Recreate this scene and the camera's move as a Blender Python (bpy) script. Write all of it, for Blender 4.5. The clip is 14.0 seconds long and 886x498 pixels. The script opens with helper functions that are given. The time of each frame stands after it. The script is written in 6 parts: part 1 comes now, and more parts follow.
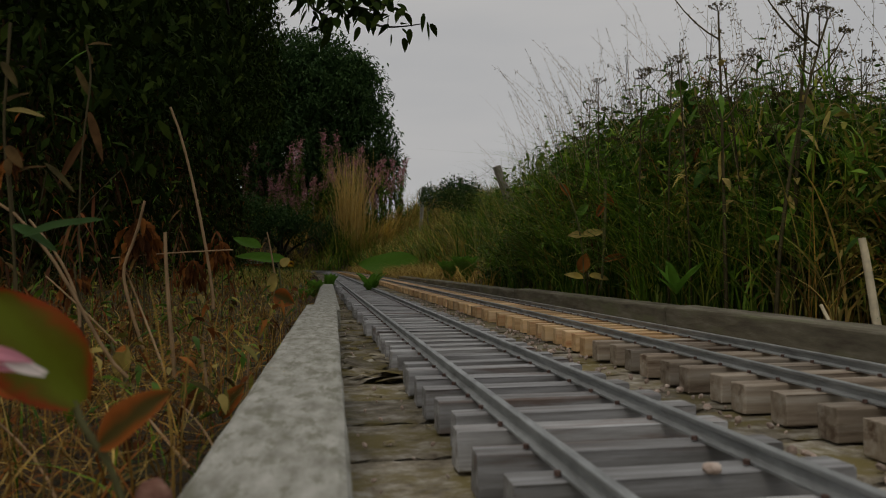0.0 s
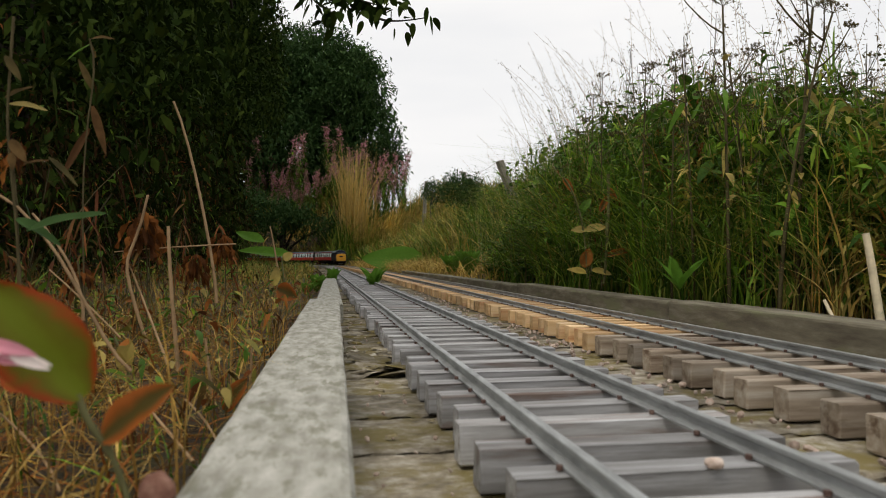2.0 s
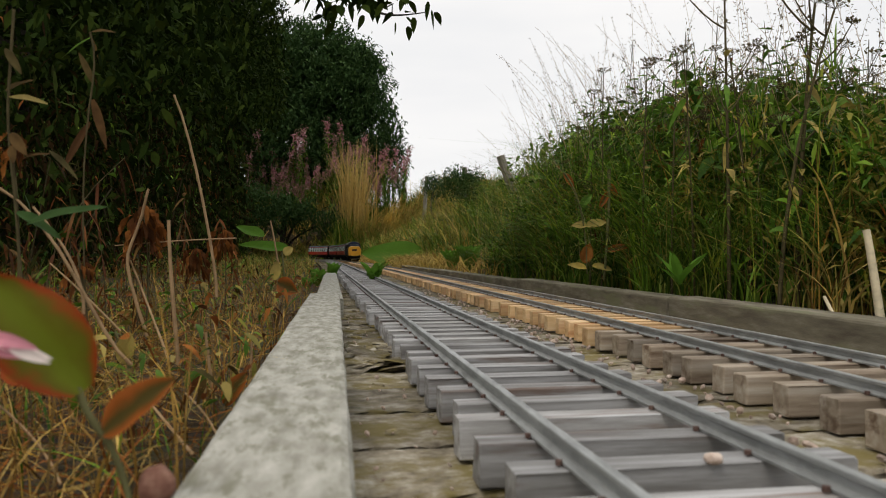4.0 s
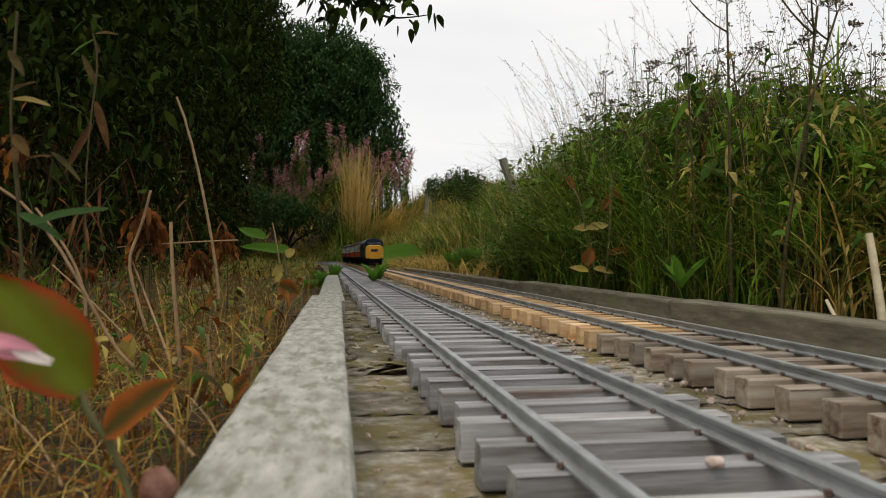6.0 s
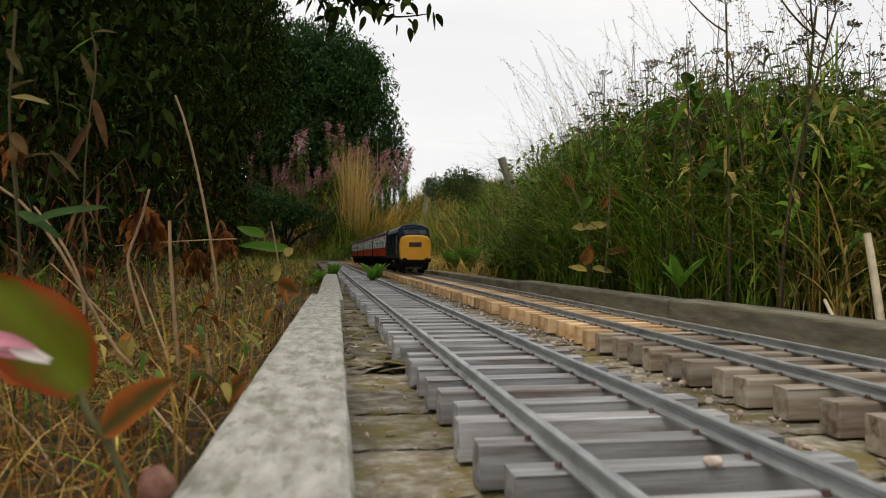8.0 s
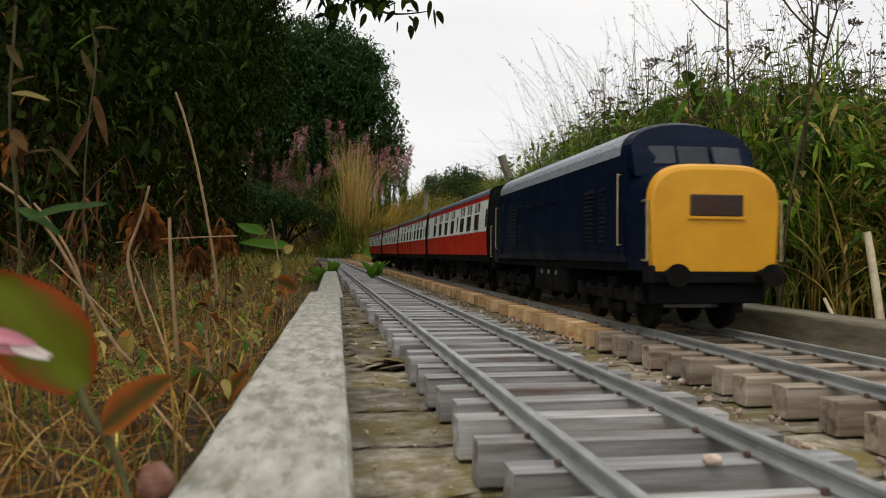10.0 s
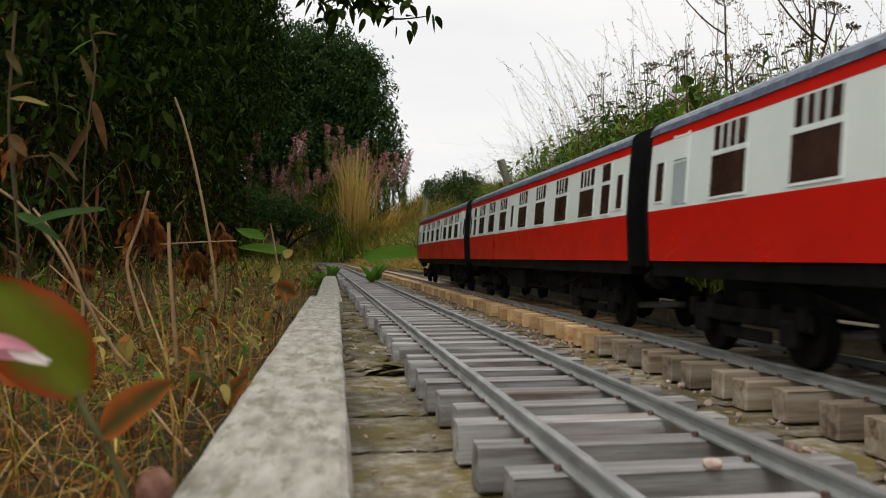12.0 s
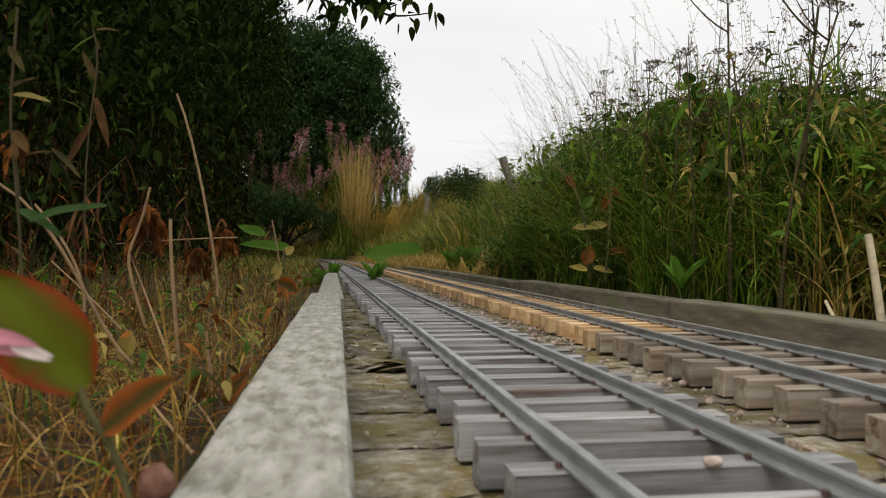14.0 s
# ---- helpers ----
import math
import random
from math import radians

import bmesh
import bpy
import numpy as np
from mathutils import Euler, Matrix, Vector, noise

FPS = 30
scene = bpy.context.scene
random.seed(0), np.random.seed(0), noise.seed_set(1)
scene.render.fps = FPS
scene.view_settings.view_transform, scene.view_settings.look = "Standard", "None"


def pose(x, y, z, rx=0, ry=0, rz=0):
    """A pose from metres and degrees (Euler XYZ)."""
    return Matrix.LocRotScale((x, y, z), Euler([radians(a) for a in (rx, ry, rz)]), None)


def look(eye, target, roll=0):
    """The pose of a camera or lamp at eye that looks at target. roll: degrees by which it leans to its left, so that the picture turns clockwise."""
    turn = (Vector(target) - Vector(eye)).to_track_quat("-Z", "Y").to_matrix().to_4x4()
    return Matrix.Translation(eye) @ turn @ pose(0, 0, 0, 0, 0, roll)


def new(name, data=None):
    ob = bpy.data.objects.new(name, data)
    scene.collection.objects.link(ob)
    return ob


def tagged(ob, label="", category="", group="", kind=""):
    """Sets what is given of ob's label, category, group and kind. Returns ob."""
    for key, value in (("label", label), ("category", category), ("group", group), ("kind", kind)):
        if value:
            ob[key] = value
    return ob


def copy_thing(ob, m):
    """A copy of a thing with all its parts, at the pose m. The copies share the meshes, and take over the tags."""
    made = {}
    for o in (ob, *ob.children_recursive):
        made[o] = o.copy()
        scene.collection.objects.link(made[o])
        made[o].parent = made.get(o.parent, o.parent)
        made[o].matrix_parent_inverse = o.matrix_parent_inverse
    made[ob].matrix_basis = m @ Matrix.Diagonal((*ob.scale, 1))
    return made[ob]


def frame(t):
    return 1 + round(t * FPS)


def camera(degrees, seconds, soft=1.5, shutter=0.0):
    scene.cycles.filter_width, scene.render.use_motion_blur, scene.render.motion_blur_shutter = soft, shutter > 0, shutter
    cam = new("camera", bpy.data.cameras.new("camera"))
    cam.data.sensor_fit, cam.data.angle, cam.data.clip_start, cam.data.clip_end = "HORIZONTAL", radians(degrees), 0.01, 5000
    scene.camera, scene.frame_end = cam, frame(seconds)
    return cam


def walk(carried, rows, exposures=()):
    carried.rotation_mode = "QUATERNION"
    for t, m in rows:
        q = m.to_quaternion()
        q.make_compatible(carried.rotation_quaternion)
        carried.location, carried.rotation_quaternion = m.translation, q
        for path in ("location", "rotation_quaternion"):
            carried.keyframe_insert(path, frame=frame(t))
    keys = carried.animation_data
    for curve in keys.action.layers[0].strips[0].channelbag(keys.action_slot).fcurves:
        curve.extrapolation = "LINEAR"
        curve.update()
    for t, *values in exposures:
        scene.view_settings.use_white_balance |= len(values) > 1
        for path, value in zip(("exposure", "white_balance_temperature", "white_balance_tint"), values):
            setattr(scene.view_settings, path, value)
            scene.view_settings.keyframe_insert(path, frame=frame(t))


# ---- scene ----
EYE = (0.0, 0.0, 0.132)
FOCAL = 1300.0
cam = camera(2 * math.degrees(math.atan(784 / FOCAL)), 14.0, soft=1.0, shutter=0.15)
cam.data.dof.use_dof = True
cam.data.dof.focus_distance = 2.6
cam.data.dof.aperture_fstop = 12.0


def gaze(right, down, roll):
    """The camera's pose from its small turns, in thousandths of a radian, and its lean in degrees."""
    yaw, pitch = right / 1000, (10.8 + down) / 1000
    way = (-math.sin(yaw) * math.cos(pitch), math.cos(yaw) * math.cos(pitch), math.sin(pitch))
    return look(EYE, (EYE[0] + way[0], EYE[1] + way[1], EYE[2] + way[2]), roll)


walk(cam, [
    (0.0, gaze(-5.4, 10.9, -0.37)), (0.5, gaze(-2.8, 7.8, -0.39)), (1.0, gaze(-1.5, 5.8, -0.35)),
    (1.5, gaze(-1.3, 4.4, -0.34)), (2.0, gaze(-1.5, 3.5, -0.26)), (2.5, gaze(-0.9, 0.6, -0.28)),
    (3.0, gaze(-1.4, -1.8, -0.22)), (4.3, gaze(-0.7, -3.6, 0.0)), (5.5, gaze(0.0, -4.2, 0.18)),
    (6.0, gaze(1.4, -0.1, 0.09)), (6.5, gaze(0.0, 0.0, 0.02)), (7.0, gaze(-0.4, -0.8, 0.08)),
    (7.5, gaze(-0.2, -0.8, 0.09)), (8.0, gaze(-0.4, -1.2, 0.2)), (9.3, gaze(-0.4, -3.6, 0.32)),
    (10.5, gaze(-0.5, -4.6, 0.37)), (11.0, gaze(-0.5, 0.8, 0.13)), (11.5, gaze(-0.7, 1.3, 0.15)),
    (12.0, gaze(-1.4, 1.6, 0.24)), (12.5, gaze(-0.8, 1.7, 0.36)), (13.0, gaze(-0.2, -0.3, 0.36)),
    (13.5, gaze(-0.7, -0.2, 0.38)), (14.0, gaze(0.6, -2.2, 0.41)),
], exposures=[(0.0, -1.1, 6720, 10), (0.2, -0.5, 6720, 10), (0.4, -0.1, 6720, 10), (0.6, 0.0, 6720, 10), (14.0, 0.0, 6720, 10)])

# ---- light: an overcast sky ----
world = bpy.data.worlds.new("overcast_sky")
scene.world = world
world.use_nodes = True
nt = world.node_tree
nt.nodes.clear()
sky = nt.nodes.new("ShaderNodeTexSky")
sky.sky_type = "NISHITA"
sky.sun_disc = False
sky.sun_elevation = radians(62)
sky.sun_rotation = radians(216)
sky_light = nt.nodes.new("ShaderNodeBackground")
sky_light.inputs["Strength"].default_value = 0.05
nt.links.new(sky.outputs[0], sky_light.inputs["Color"])
# cloud cover, uneven in soft banks
tc = nt.nodes.new("ShaderNodeTexCoord")
mp = nt.nodes.new("ShaderNodeMapping")
mp.inputs["Scale"].default_value = (1.2, 1.2, 5.0)
cl = nt.nodes.new("ShaderNodeTexNoise")
cl.inputs["Scale"].default_value = 1.6
cl.inputs["Detail"].default_value = 4.0
cr = nt.nodes.new("ShaderNodeValToRGB")
cr.color_ramp.elements[0].position, cr.color_ramp.elements[0].color = 0.35, (0.86, 0.88, 0.915, 1)
cr.color_ramp.elements[1].position, cr.color_ramp.elements[1].color = 0.62, (0.965, 0.97, 0.985, 1)
cloud = nt.nodes.new("ShaderNodeBackground")
cloud.inputs["Strength"].default_value = 1.05
nt.links.new(tc.outputs["Generated"], mp.inputs["Vector"])
nt.links.new(mp.outputs[0], cl.inputs["Vector"])
nt.links.new(cl.outputs["Fac"], cr.inputs["Fac"])
nt.links.new(cr.outputs[0], cloud.inputs["Color"])
mixw = nt.nodes.new("ShaderNodeMixShader")
mixw.inputs["Fac"].default_value = 0.93
nt.links.new(sky_light.outputs[0], mixw.inputs[1])
nt.links.new(cloud.outputs[0], mixw.inputs[2])
wout = nt.nodes.new("ShaderNodeOutputWorld")
nt.links.new(mixw.outputs[0], wout.inputs["Surface"])

sun = new("sun", bpy.data.lights.new("sun", "SUN"))
sun.data.energy = 1.2
sun.data.angle = radians(25)
sun.data.color = (1.0, 0.94, 0.84)
sun.matrix_world = look((-1.9, -1.4, 6.0), (0, 1.2, 0))


# ---- materials ----
def node(tree, kind, **inputs):
    n = tree.nodes.new(kind)
    for key, value in inputs.items():
        n.inputs[key.replace("_", " ")].default_value = value
    return n


def ramp(tree, stops):
    r = tree.nodes.new("ShaderNodeValToRGB")
    els = r.color_ramp.elements
    while len(els) < len(stops):
        els.new(0.5)
    for e, (p, c) in zip(els, stops):
        e.position, e.color = p, (*c, 1)
    return r


def blend_colour(tree, a, b, fac, mode="MIX"):
    m = tree.nodes.new("ShaderNodeMix")
    m.data_type, m.blend_type = "RGBA", mode
    tree.links.new(a, m.inputs[6])
    tree.links.new(b, m.inputs[7])
    if isinstance(fac, float):
        m.inputs[0].default_value = fac
    else:
        tree.links.new(fac, m.inputs[0])
    return m.outputs[2]


def base_material(name, rough=0.7, metal=0.0):
    m = bpy.data.materials.new(name)
    m.use_nodes = True
    t = m.node_tree
    b = t.nodes["Principled BSDF"]
    b.inputs["Roughness"].default_value = rough
    b.inputs["Metallic"].default_value = metal
    return m, t, b


def surface(name, dark, mid, light, scale=30.0, rough=0.75, metal=0.0, bump=0.3, stretch=(1, 1, 1),
            patch=None, patch_scale=9.0, patch_at=0.56, vary=0.0, island=False, relief=0.002, gloss=0.5):
    """A worn, uneven surface: fine grain between three colours, patches of a second colour, relief."""
    m, t, b = base_material(name, rough, metal)
    b.inputs["Specular IOR Level"].default_value = gloss
    co = t.nodes.new("ShaderNodeTexCoord")
    ma = node(t, "ShaderNodeMapping", Scale=stretch)
    t.links.new(co.outputs["Object"], ma.inputs["Vector"])
    info = t.nodes.new("ShaderNodeObjectInfo")
    geo = t.nodes.new("ShaderNodeNewGeometry")
    chance = geo.outputs["Random Per Island"] if island else info.outputs["Random"]
    off = t.nodes.new("ShaderNodeVectorMath")
    off.operation = "MULTIPLY_ADD"
    t.links.new(chance, off.inputs[0])
    off.inputs[1].default_value = (7.3, 3.1, 5.7)
    t.links.new(ma.outputs[0], off.inputs[2])
    n = node(t, "ShaderNodeTexNoise", Scale=scale, Detail=8.0, Roughness=0.65)
    t.links.new(off.outputs[0], n.inputs["Vector"])
    r = ramp(t, [(0.3, dark), (0.5, mid), (0.72, light)])
    t.links.new(n.outputs["Fac"], r.inputs["Fac"])
    colour = r.outputs[0]
    if patch:
        pn = node(t, "ShaderNodeTexNoise", Scale=patch_scale, Detail=6.0, Roughness=0.7)
        t.links.new(off.outputs[0], pn.inputs["Vector"])
        pr = ramp(t, [(patch_at - 0.05, (0, 0, 0)), (patch_at + 0.07, (1, 1, 1))])
        t.links.new(pn.outputs["Fac"], pr.inputs["Fac"])
        pc = t.nodes.new("ShaderNodeRGB")
        pc.outputs[0].default_value = (*patch, 1)
        colour = blend_colour(t, colour, pc.outputs[0], pr.outputs[0])
    if vary:
        vr = ramp(t, [(0.0, (1 - vary,) * 3), (1.0, (1 + vary * 0.6,) * 3)])
        t.links.new(chance, vr.inputs["Fac"])
        colour = blend_colour(t, colour, vr.outputs[0], 1.0, "MULTIPLY")
    t.links.new(colour, b.inputs["Base Color"])
    rr = ramp(t, [(0.3, (min(1, rough + 0.12),) * 3), (0.7, (max(0.05, rough - 0.12),) * 3)])
    t.links.new(n.outputs["Fac"], rr.inputs["Fac"])
    t.links.new(rr.outputs[0], b.inputs["Roughness"])
    if bump:
        bp = node(t, "ShaderNodeBump", Strength=bump, Distance=relief)
        t.links.new(n.outputs["Fac"], bp.inputs["Height"])
        t.links.new(bp.outputs[0], b.inputs["Normal"])
    return m


def foliage(name, stops, rough=0.55, glow=0.35, blotch=0.25, gloss=0.12, single=False, patches=0.0, size=5.0):
    """Leaves or blades: colours dealt out leaf by leaf, blotched, part of the light passing through."""
    m, t, b = base_material(name, rough)
    geo = t.nodes.new("ShaderNodeNewGeometry")
    k = len(stops)
    r = ramp(t, [(i / max(1, k - 1), c) for i, c in enumerate(stops)])
    info = t.nodes.new("ShaderNodeObjectInfo")
    t.links.new(info.outputs["Random"] if single else geo.outputs["Random Per Island"], r.inputs["Fac"])
    co = t.nodes.new("ShaderNodeTexCoord")
    n = node(t, "ShaderNodeTexNoise", Scale=42.0, Detail=5.0)
    t.links.new(co.outputs["Object"], n.inputs["Vector"])
    v = ramp(t, [(0.3, (1 - blotch,) * 3), (0.7, (1 + blotch,) * 3)])
    t.links.new(n.outputs["Fac"], v.inputs["Fac"])
    colour = blend_colour(t, r.outputs[0], v.outputs[0], 1.0, "MULTIPLY")
    if patches:
        pn = node(t, "ShaderNodeTexNoise", Scale=size, Detail=3.0, Roughness=0.6)
        t.links.new(co.outputs["Object"], pn.inputs["Vector"])
        pr = ramp(t, [(0.36, (1 - patches,) * 3), (0.5, (1, 1, 1)), (0.66, (1 + patches, 1 + patches * 0.85, 1))])
        t.links.new(pn.outputs["Fac"], pr.inputs["Fac"])
        colour = blend_colour(t, colour, pr.outputs[0], 1.0, "MULTIPLY")
    t.links.new(colour, b.inputs["Base Color"])
    b.inputs["Specular IOR Level"].default_value = gloss
    tr = t.nodes.new("ShaderNodeBsdfTranslucent")
    t.links.new(colour, tr.inputs["Color"])
    mx = t.nodes.new("ShaderNodeMixShader")
    mx.inputs["Fac"].default_value = glow
    t.links.new(b.outputs[0], mx.inputs[1])
    t.links.new(tr.outputs[0], mx.inputs[2])
    t.links.new(mx.outputs[0], t.nodes["Material Output"].inputs["Surface"])
    return m


M_BOARD = surface("weathered_board", (0.21, 0.20, 0.16), (0.37, 0.36, 0.31), (0.55, 0.535, 0.48), 60, 0.9, bump=0.6,
                  stretch=(1, 0.33, 1), patch=(0.22, 0.215, 0.16), patch_scale=85, patch_at=0.55, relief=0.002)
M_KERB = surface("damp_board", (0.085, 0.07, 0.05), (0.165, 0.145, 0.10), (0.31, 0.285, 0.22), 30, 0.9, bump=0.8,
                 stretch=(1, 0.2, 1), patch=(0.18, 0.18, 0.10), patch_scale=22, patch_at=0.57, relief=0.003)
M_DECK = surface("deck_wood", (0.06, 0.045, 0.028), (0.25, 0.215, 0.155), (0.52, 0.49, 0.42), 40, 0.95, bump=0.6,
                 stretch=(0.7, 1.0, 1), patch=(0.17, 0.135, 0.045), patch_scale=14, patch_at=0.5, vary=0.5, relief=0.005)
M_SLEEPER = surface("grey_sleeper", (0.16, 0.15, 0.14), (0.33, 0.325, 0.32), (0.58, 0.58, 0.59), 34, 0.72, bump=0.7,
                    stretch=(0.16, 2, 2), patch=(0.20, 0.145, 0.12), patch_scale=19, patch_at=0.6, vary=0.32)
M_SLEEPER2 = surface("brown_sleeper", (0.17, 0.125, 0.085), (0.31, 0.25, 0.185), (0.46, 0.41, 0.34), 28, 0.75, bump=0.6,
                     stretch=(0.18, 2, 2), patch=(0.12, 0.075, 0.045), patch_scale=16, patch_at=0.57, vary=0.45)
M_PINE = surface("fresh_pine", (0.42, 0.23, 0.10), (0.66, 0.44, 0.22), (0.80, 0.61, 0.38), 24, 0.65, bump=0.35,
                 stretch=(0.15, 2, 2), patch=(0.46, 0.20, 0.075), patch_scale=12, patch_at=0.58, vary=0.36)
M_RAIL = surface("dull_aluminium", (0.20, 0.205, 0.20), (0.32, 0.33, 0.325), (0.46, 0.475, 0.47), 60, 0.5, metal=0.45, bump=0.25,
                 stretch=(1, 0.2, 1))
M_RUST = surface("rusty_steel", (0.06, 0.035, 0.03), (0.12, 0.07, 0.055), (0.22, 0.15, 0.12), 300, 0.7, metal=0.4, bump=0.2)
M_GROUND = surface("litter_soil", (0.022, 0.015, 0.009), (0.055, 0.036, 0.018), (0.13, 0.09, 0.045), 30, 0.95, bump=1.0,
                   patch=(0.05, 0.06, 0.02), patch_scale=2.5, patch_at=0.55, relief=0.03)
M_GRIT = surface("gravel_chip", (0.25, 0.18, 0.14), (0.42, 0.32, 0.26), (0.60, 0.52, 0.45), 90, 0.8, bump=0.4, island=True, vary=0.4)
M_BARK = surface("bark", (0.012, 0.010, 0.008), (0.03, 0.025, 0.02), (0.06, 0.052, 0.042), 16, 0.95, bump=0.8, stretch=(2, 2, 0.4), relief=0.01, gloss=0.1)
M_POST = surface("grey_post", (0.12, 0.11, 0.09), (0.23, 0.21, 0.17), (0.36, 0.34, 0.29), 22, 0.9, bump=0.6, stretch=(2, 2, 0.2))

M_RED = surface("crimson_paint", (0.58, 0.010, 0.005), (0.64, 0.013, 0.006), (0.69, 0.017, 0.008), 9, 0.36, bump=0.06, gloss=0.35)
M_CREAM = surface("cream_paint", (0.76, 0.85, 0.81), (0.81, 0.89, 0.85), (0.85, 0.92, 0.88), 9, 0.4, bump=0.06, gloss=0.4)
M_ROOF = surface("dewy_grey_roof", (0.08, 0.10, 0.145), (0.13, 0.16, 0.22), (0.32, 0.37, 0.45), 110, 0.36, bump=0.6, relief=0.001, gloss=0.35)
M_BLACK = surface("matt_black", (0.003, 0.003, 0.0035), (0.005, 0.005, 0.0055), (0.010, 0.0095, 0.009), 25, 0.7, bump=0.15, gloss=0.15)
M_BROWNPANE = surface("brown_pane", (0.030, 0.014, 0.010), (0.045, 0.022, 0.016), (0.075, 0.042, 0.03), 18, 0.22, bump=0.05)
M_GREYPANE = surface("grey_pane", (0.36, 0.43, 0.45), (0.44, 0.51, 0.53), (0.52, 0.58, 0.60), 14, 0.3, bump=0.03)
M_BLUE = surface("dark_blue_paint", (0.002, 0.005, 0.015), (0.0025, 0.007, 0.021), (0.004, 0.010, 0.028), 12, 0.45, bump=0.08, gloss=0.1)
M_DEW = surface("dew_frosted_roof", (0.13, 0.15, 0.19), (0.26, 0.29, 0.33), (0.50, 0.53, 0.57), 150, 0.4, bump=0.8, relief=0.001, gloss=0.4)
M_YELLOW = surface("yellow_paint", (0.62, 0.29, 0.008), (0.70, 0.335, 0.010), (0.76, 0.39, 0.02), 10, 0.38, bump=0.05)
M_CABGLASS = surface("cab_pane", (0.018, 0.022, 0.028), (0.03, 0.036, 0.045), (0.05, 0.057, 0.068), 8, 0.15, bump=0.0, gloss=0.3)
M_UNDER = surface("grimy_underframe", (0.004, 0.004, 0.004), (0.008, 0.0075, 0.007), (0.018, 0.017, 0.015), 30, 0.85, bump=0.3, gloss=0.12)
M_STEEL = surface("bright_steel", (0.4, 0.4, 0.4), (0.55, 0.55, 0.55), (0.7, 0.7, 0.7), 40, 0.35, metal=0.9, bump=0.1)
M_BRASS = surface("tarnished_handrail", (0.30, 0.24, 0.12), (0.42, 0.34, 0.18), (0.52, 0.46, 0.3), 60, 0.4, metal=0.5, bump=0.1)

G_GREEN = foliage("green_blades", [(0.04, 0.095, 0.010), (0.07, 0.145, 0.014), (0.10, 0.19, 0.02), (0.17, 0.27, 0.035), (0.34, 0.37, 0.07)], 0.5, 0.25, patches=0.5)
G_YELLOW = foliage("yellowing_blades", [(0.17, 0.18, 0.03), (0.30, 0.25, 0.06), (0.42, 0.32, 0.10), (0.20, 0.22, 0.03)], 0.6, 0.25, patches=0.4)
G_STRAW = foliage("dry_straw", [(0.22, 0.115, 0.025), (0.40, 0.245, 0.06), (0.58, 0.41, 0.13), (0.08, 0.04, 0.014), (0.46, 0.28, 0.065)], 0.6, 0.2, patches=0.45, size=9.0)
G_HAY = foliage("flattened_hay", [(0.45, 0.29, 0.075), (0.62, 0.45, 0.14), (0.34, 0.21, 0.05), (0.52, 0.42, 0.11), (0.24, 0.14, 0.04)], 0.7, 0.25, patches=0.35, size=1.6)
G_GOLD = foliage("golden_grass", [(0.52, 0.36, 0.10), (0.64, 0.47, 0.17), (0.42, 0.28, 0.08), (0.58, 0.44, 0.18)], 0.6, 0.4)
G_SEED = foliage("seed_heads", [(0.13, 0.09, 0.05), (0.24, 0.18, 0.10), (0.09, 0.06, 0.04), (0.3, 0.24, 0.15)], 0.8, 0.2)
G_NETTLE = foliage("herb_leaves", [(0.035, 0.085, 0.012), (0.06, 0.13, 0.018), (0.11, 0.22, 0.022), (0.20, 0.31, 0.035)], 0.5, 0.25, patches=0.55)
# crown greens set darker than real leaves, to hold the deep shade
G_CANOPY = foliage("shade_dark_canopy_leaves", [(0.009, 0.017, 0.003), (0.015, 0.028, 0.005), (0.024, 0.041, 0.007), (0.042, 0.062, 0.010)], 0.8, 0.06, 0.25, 0.02)
G_TREE = foliage("tree_leaves", [(0.018, 0.042, 0.012), (0.03, 0.066, 0.018), (0.045, 0.09, 0.024), (0.06, 0.105, 0.03)], 0.7, 0.25, 0.25, 0.1)
G_BROWN = foliage("withered_leaves", [(0.05, 0.022, 0.009), (0.17, 0.055, 0.016), (0.32, 0.115, 0.025), (0.095, 0.055, 0.016), (0.05, 0.042, 0.012)], 0.8, 0.2, 0.3, 0.08)
# undergrowth leaves with the tree's shade put into their browns and greens
G_DIM = foliage("shade_darkened_leaves", [(0.02, 0.014, 0.006), (0.045, 0.022, 0.009), (0.03, 0.035, 0.008), (0.022, 0.032, 0.006)], 0.85, 0.1, 0.3, 0.03)
G_RUSSET = foliage("russet_leaves", [(0.20, 0.045, 0.02), (0.28, 0.09, 0.03), (0.13, 0.10, 0.03), (0.20, 0.14, 0.04)], 0.5, 0.35, 0.5)
G_PINK = foliage("pink_flowers", [(0.50, 0.22, 0.28), (0.58, 0.28, 0.34), (0.42, 0.18, 0.20), (0.46, 0.28, 0.26)], 0.8, 0.35, 0.2, 0.05)
G_FADED = foliage("faded_flowers", [(0.30, 0.14, 0.13), (0.38, 0.22, 0.19), (0.24, 0.13, 0.09), (0.34, 0.24, 0.18)], 0.8, 0.3, 0.2, 0.05)
G_PALE = foliage("bleached_stems", [(0.74, 0.63, 0.42), (0.78, 0.68, 0.48)], 0.7, 0.1)
G_UMBEL = foliage("umbel_seeds", [(0.09, 0.075, 0.03), (0.14, 0.115, 0.05), (0.06, 0.045, 0.025), (0.19, 0.165, 0.085)], 0.85, 0.15, 0.25, 0.05)
G_STEM = foliage("green_stems", [(0.07, 0.10, 0.03), (0.12, 0.12, 0.05), (0.16, 0.13, 0.06)], 0.6, 0.1)
G_DRYSTEM = foliage("dry_stems", [(0.36, 0.25, 0.13), (0.48, 0.36, 0.21), (0.30, 0.18, 0.09), (0.56, 0.46, 0.30)], 0.7, 0.05)
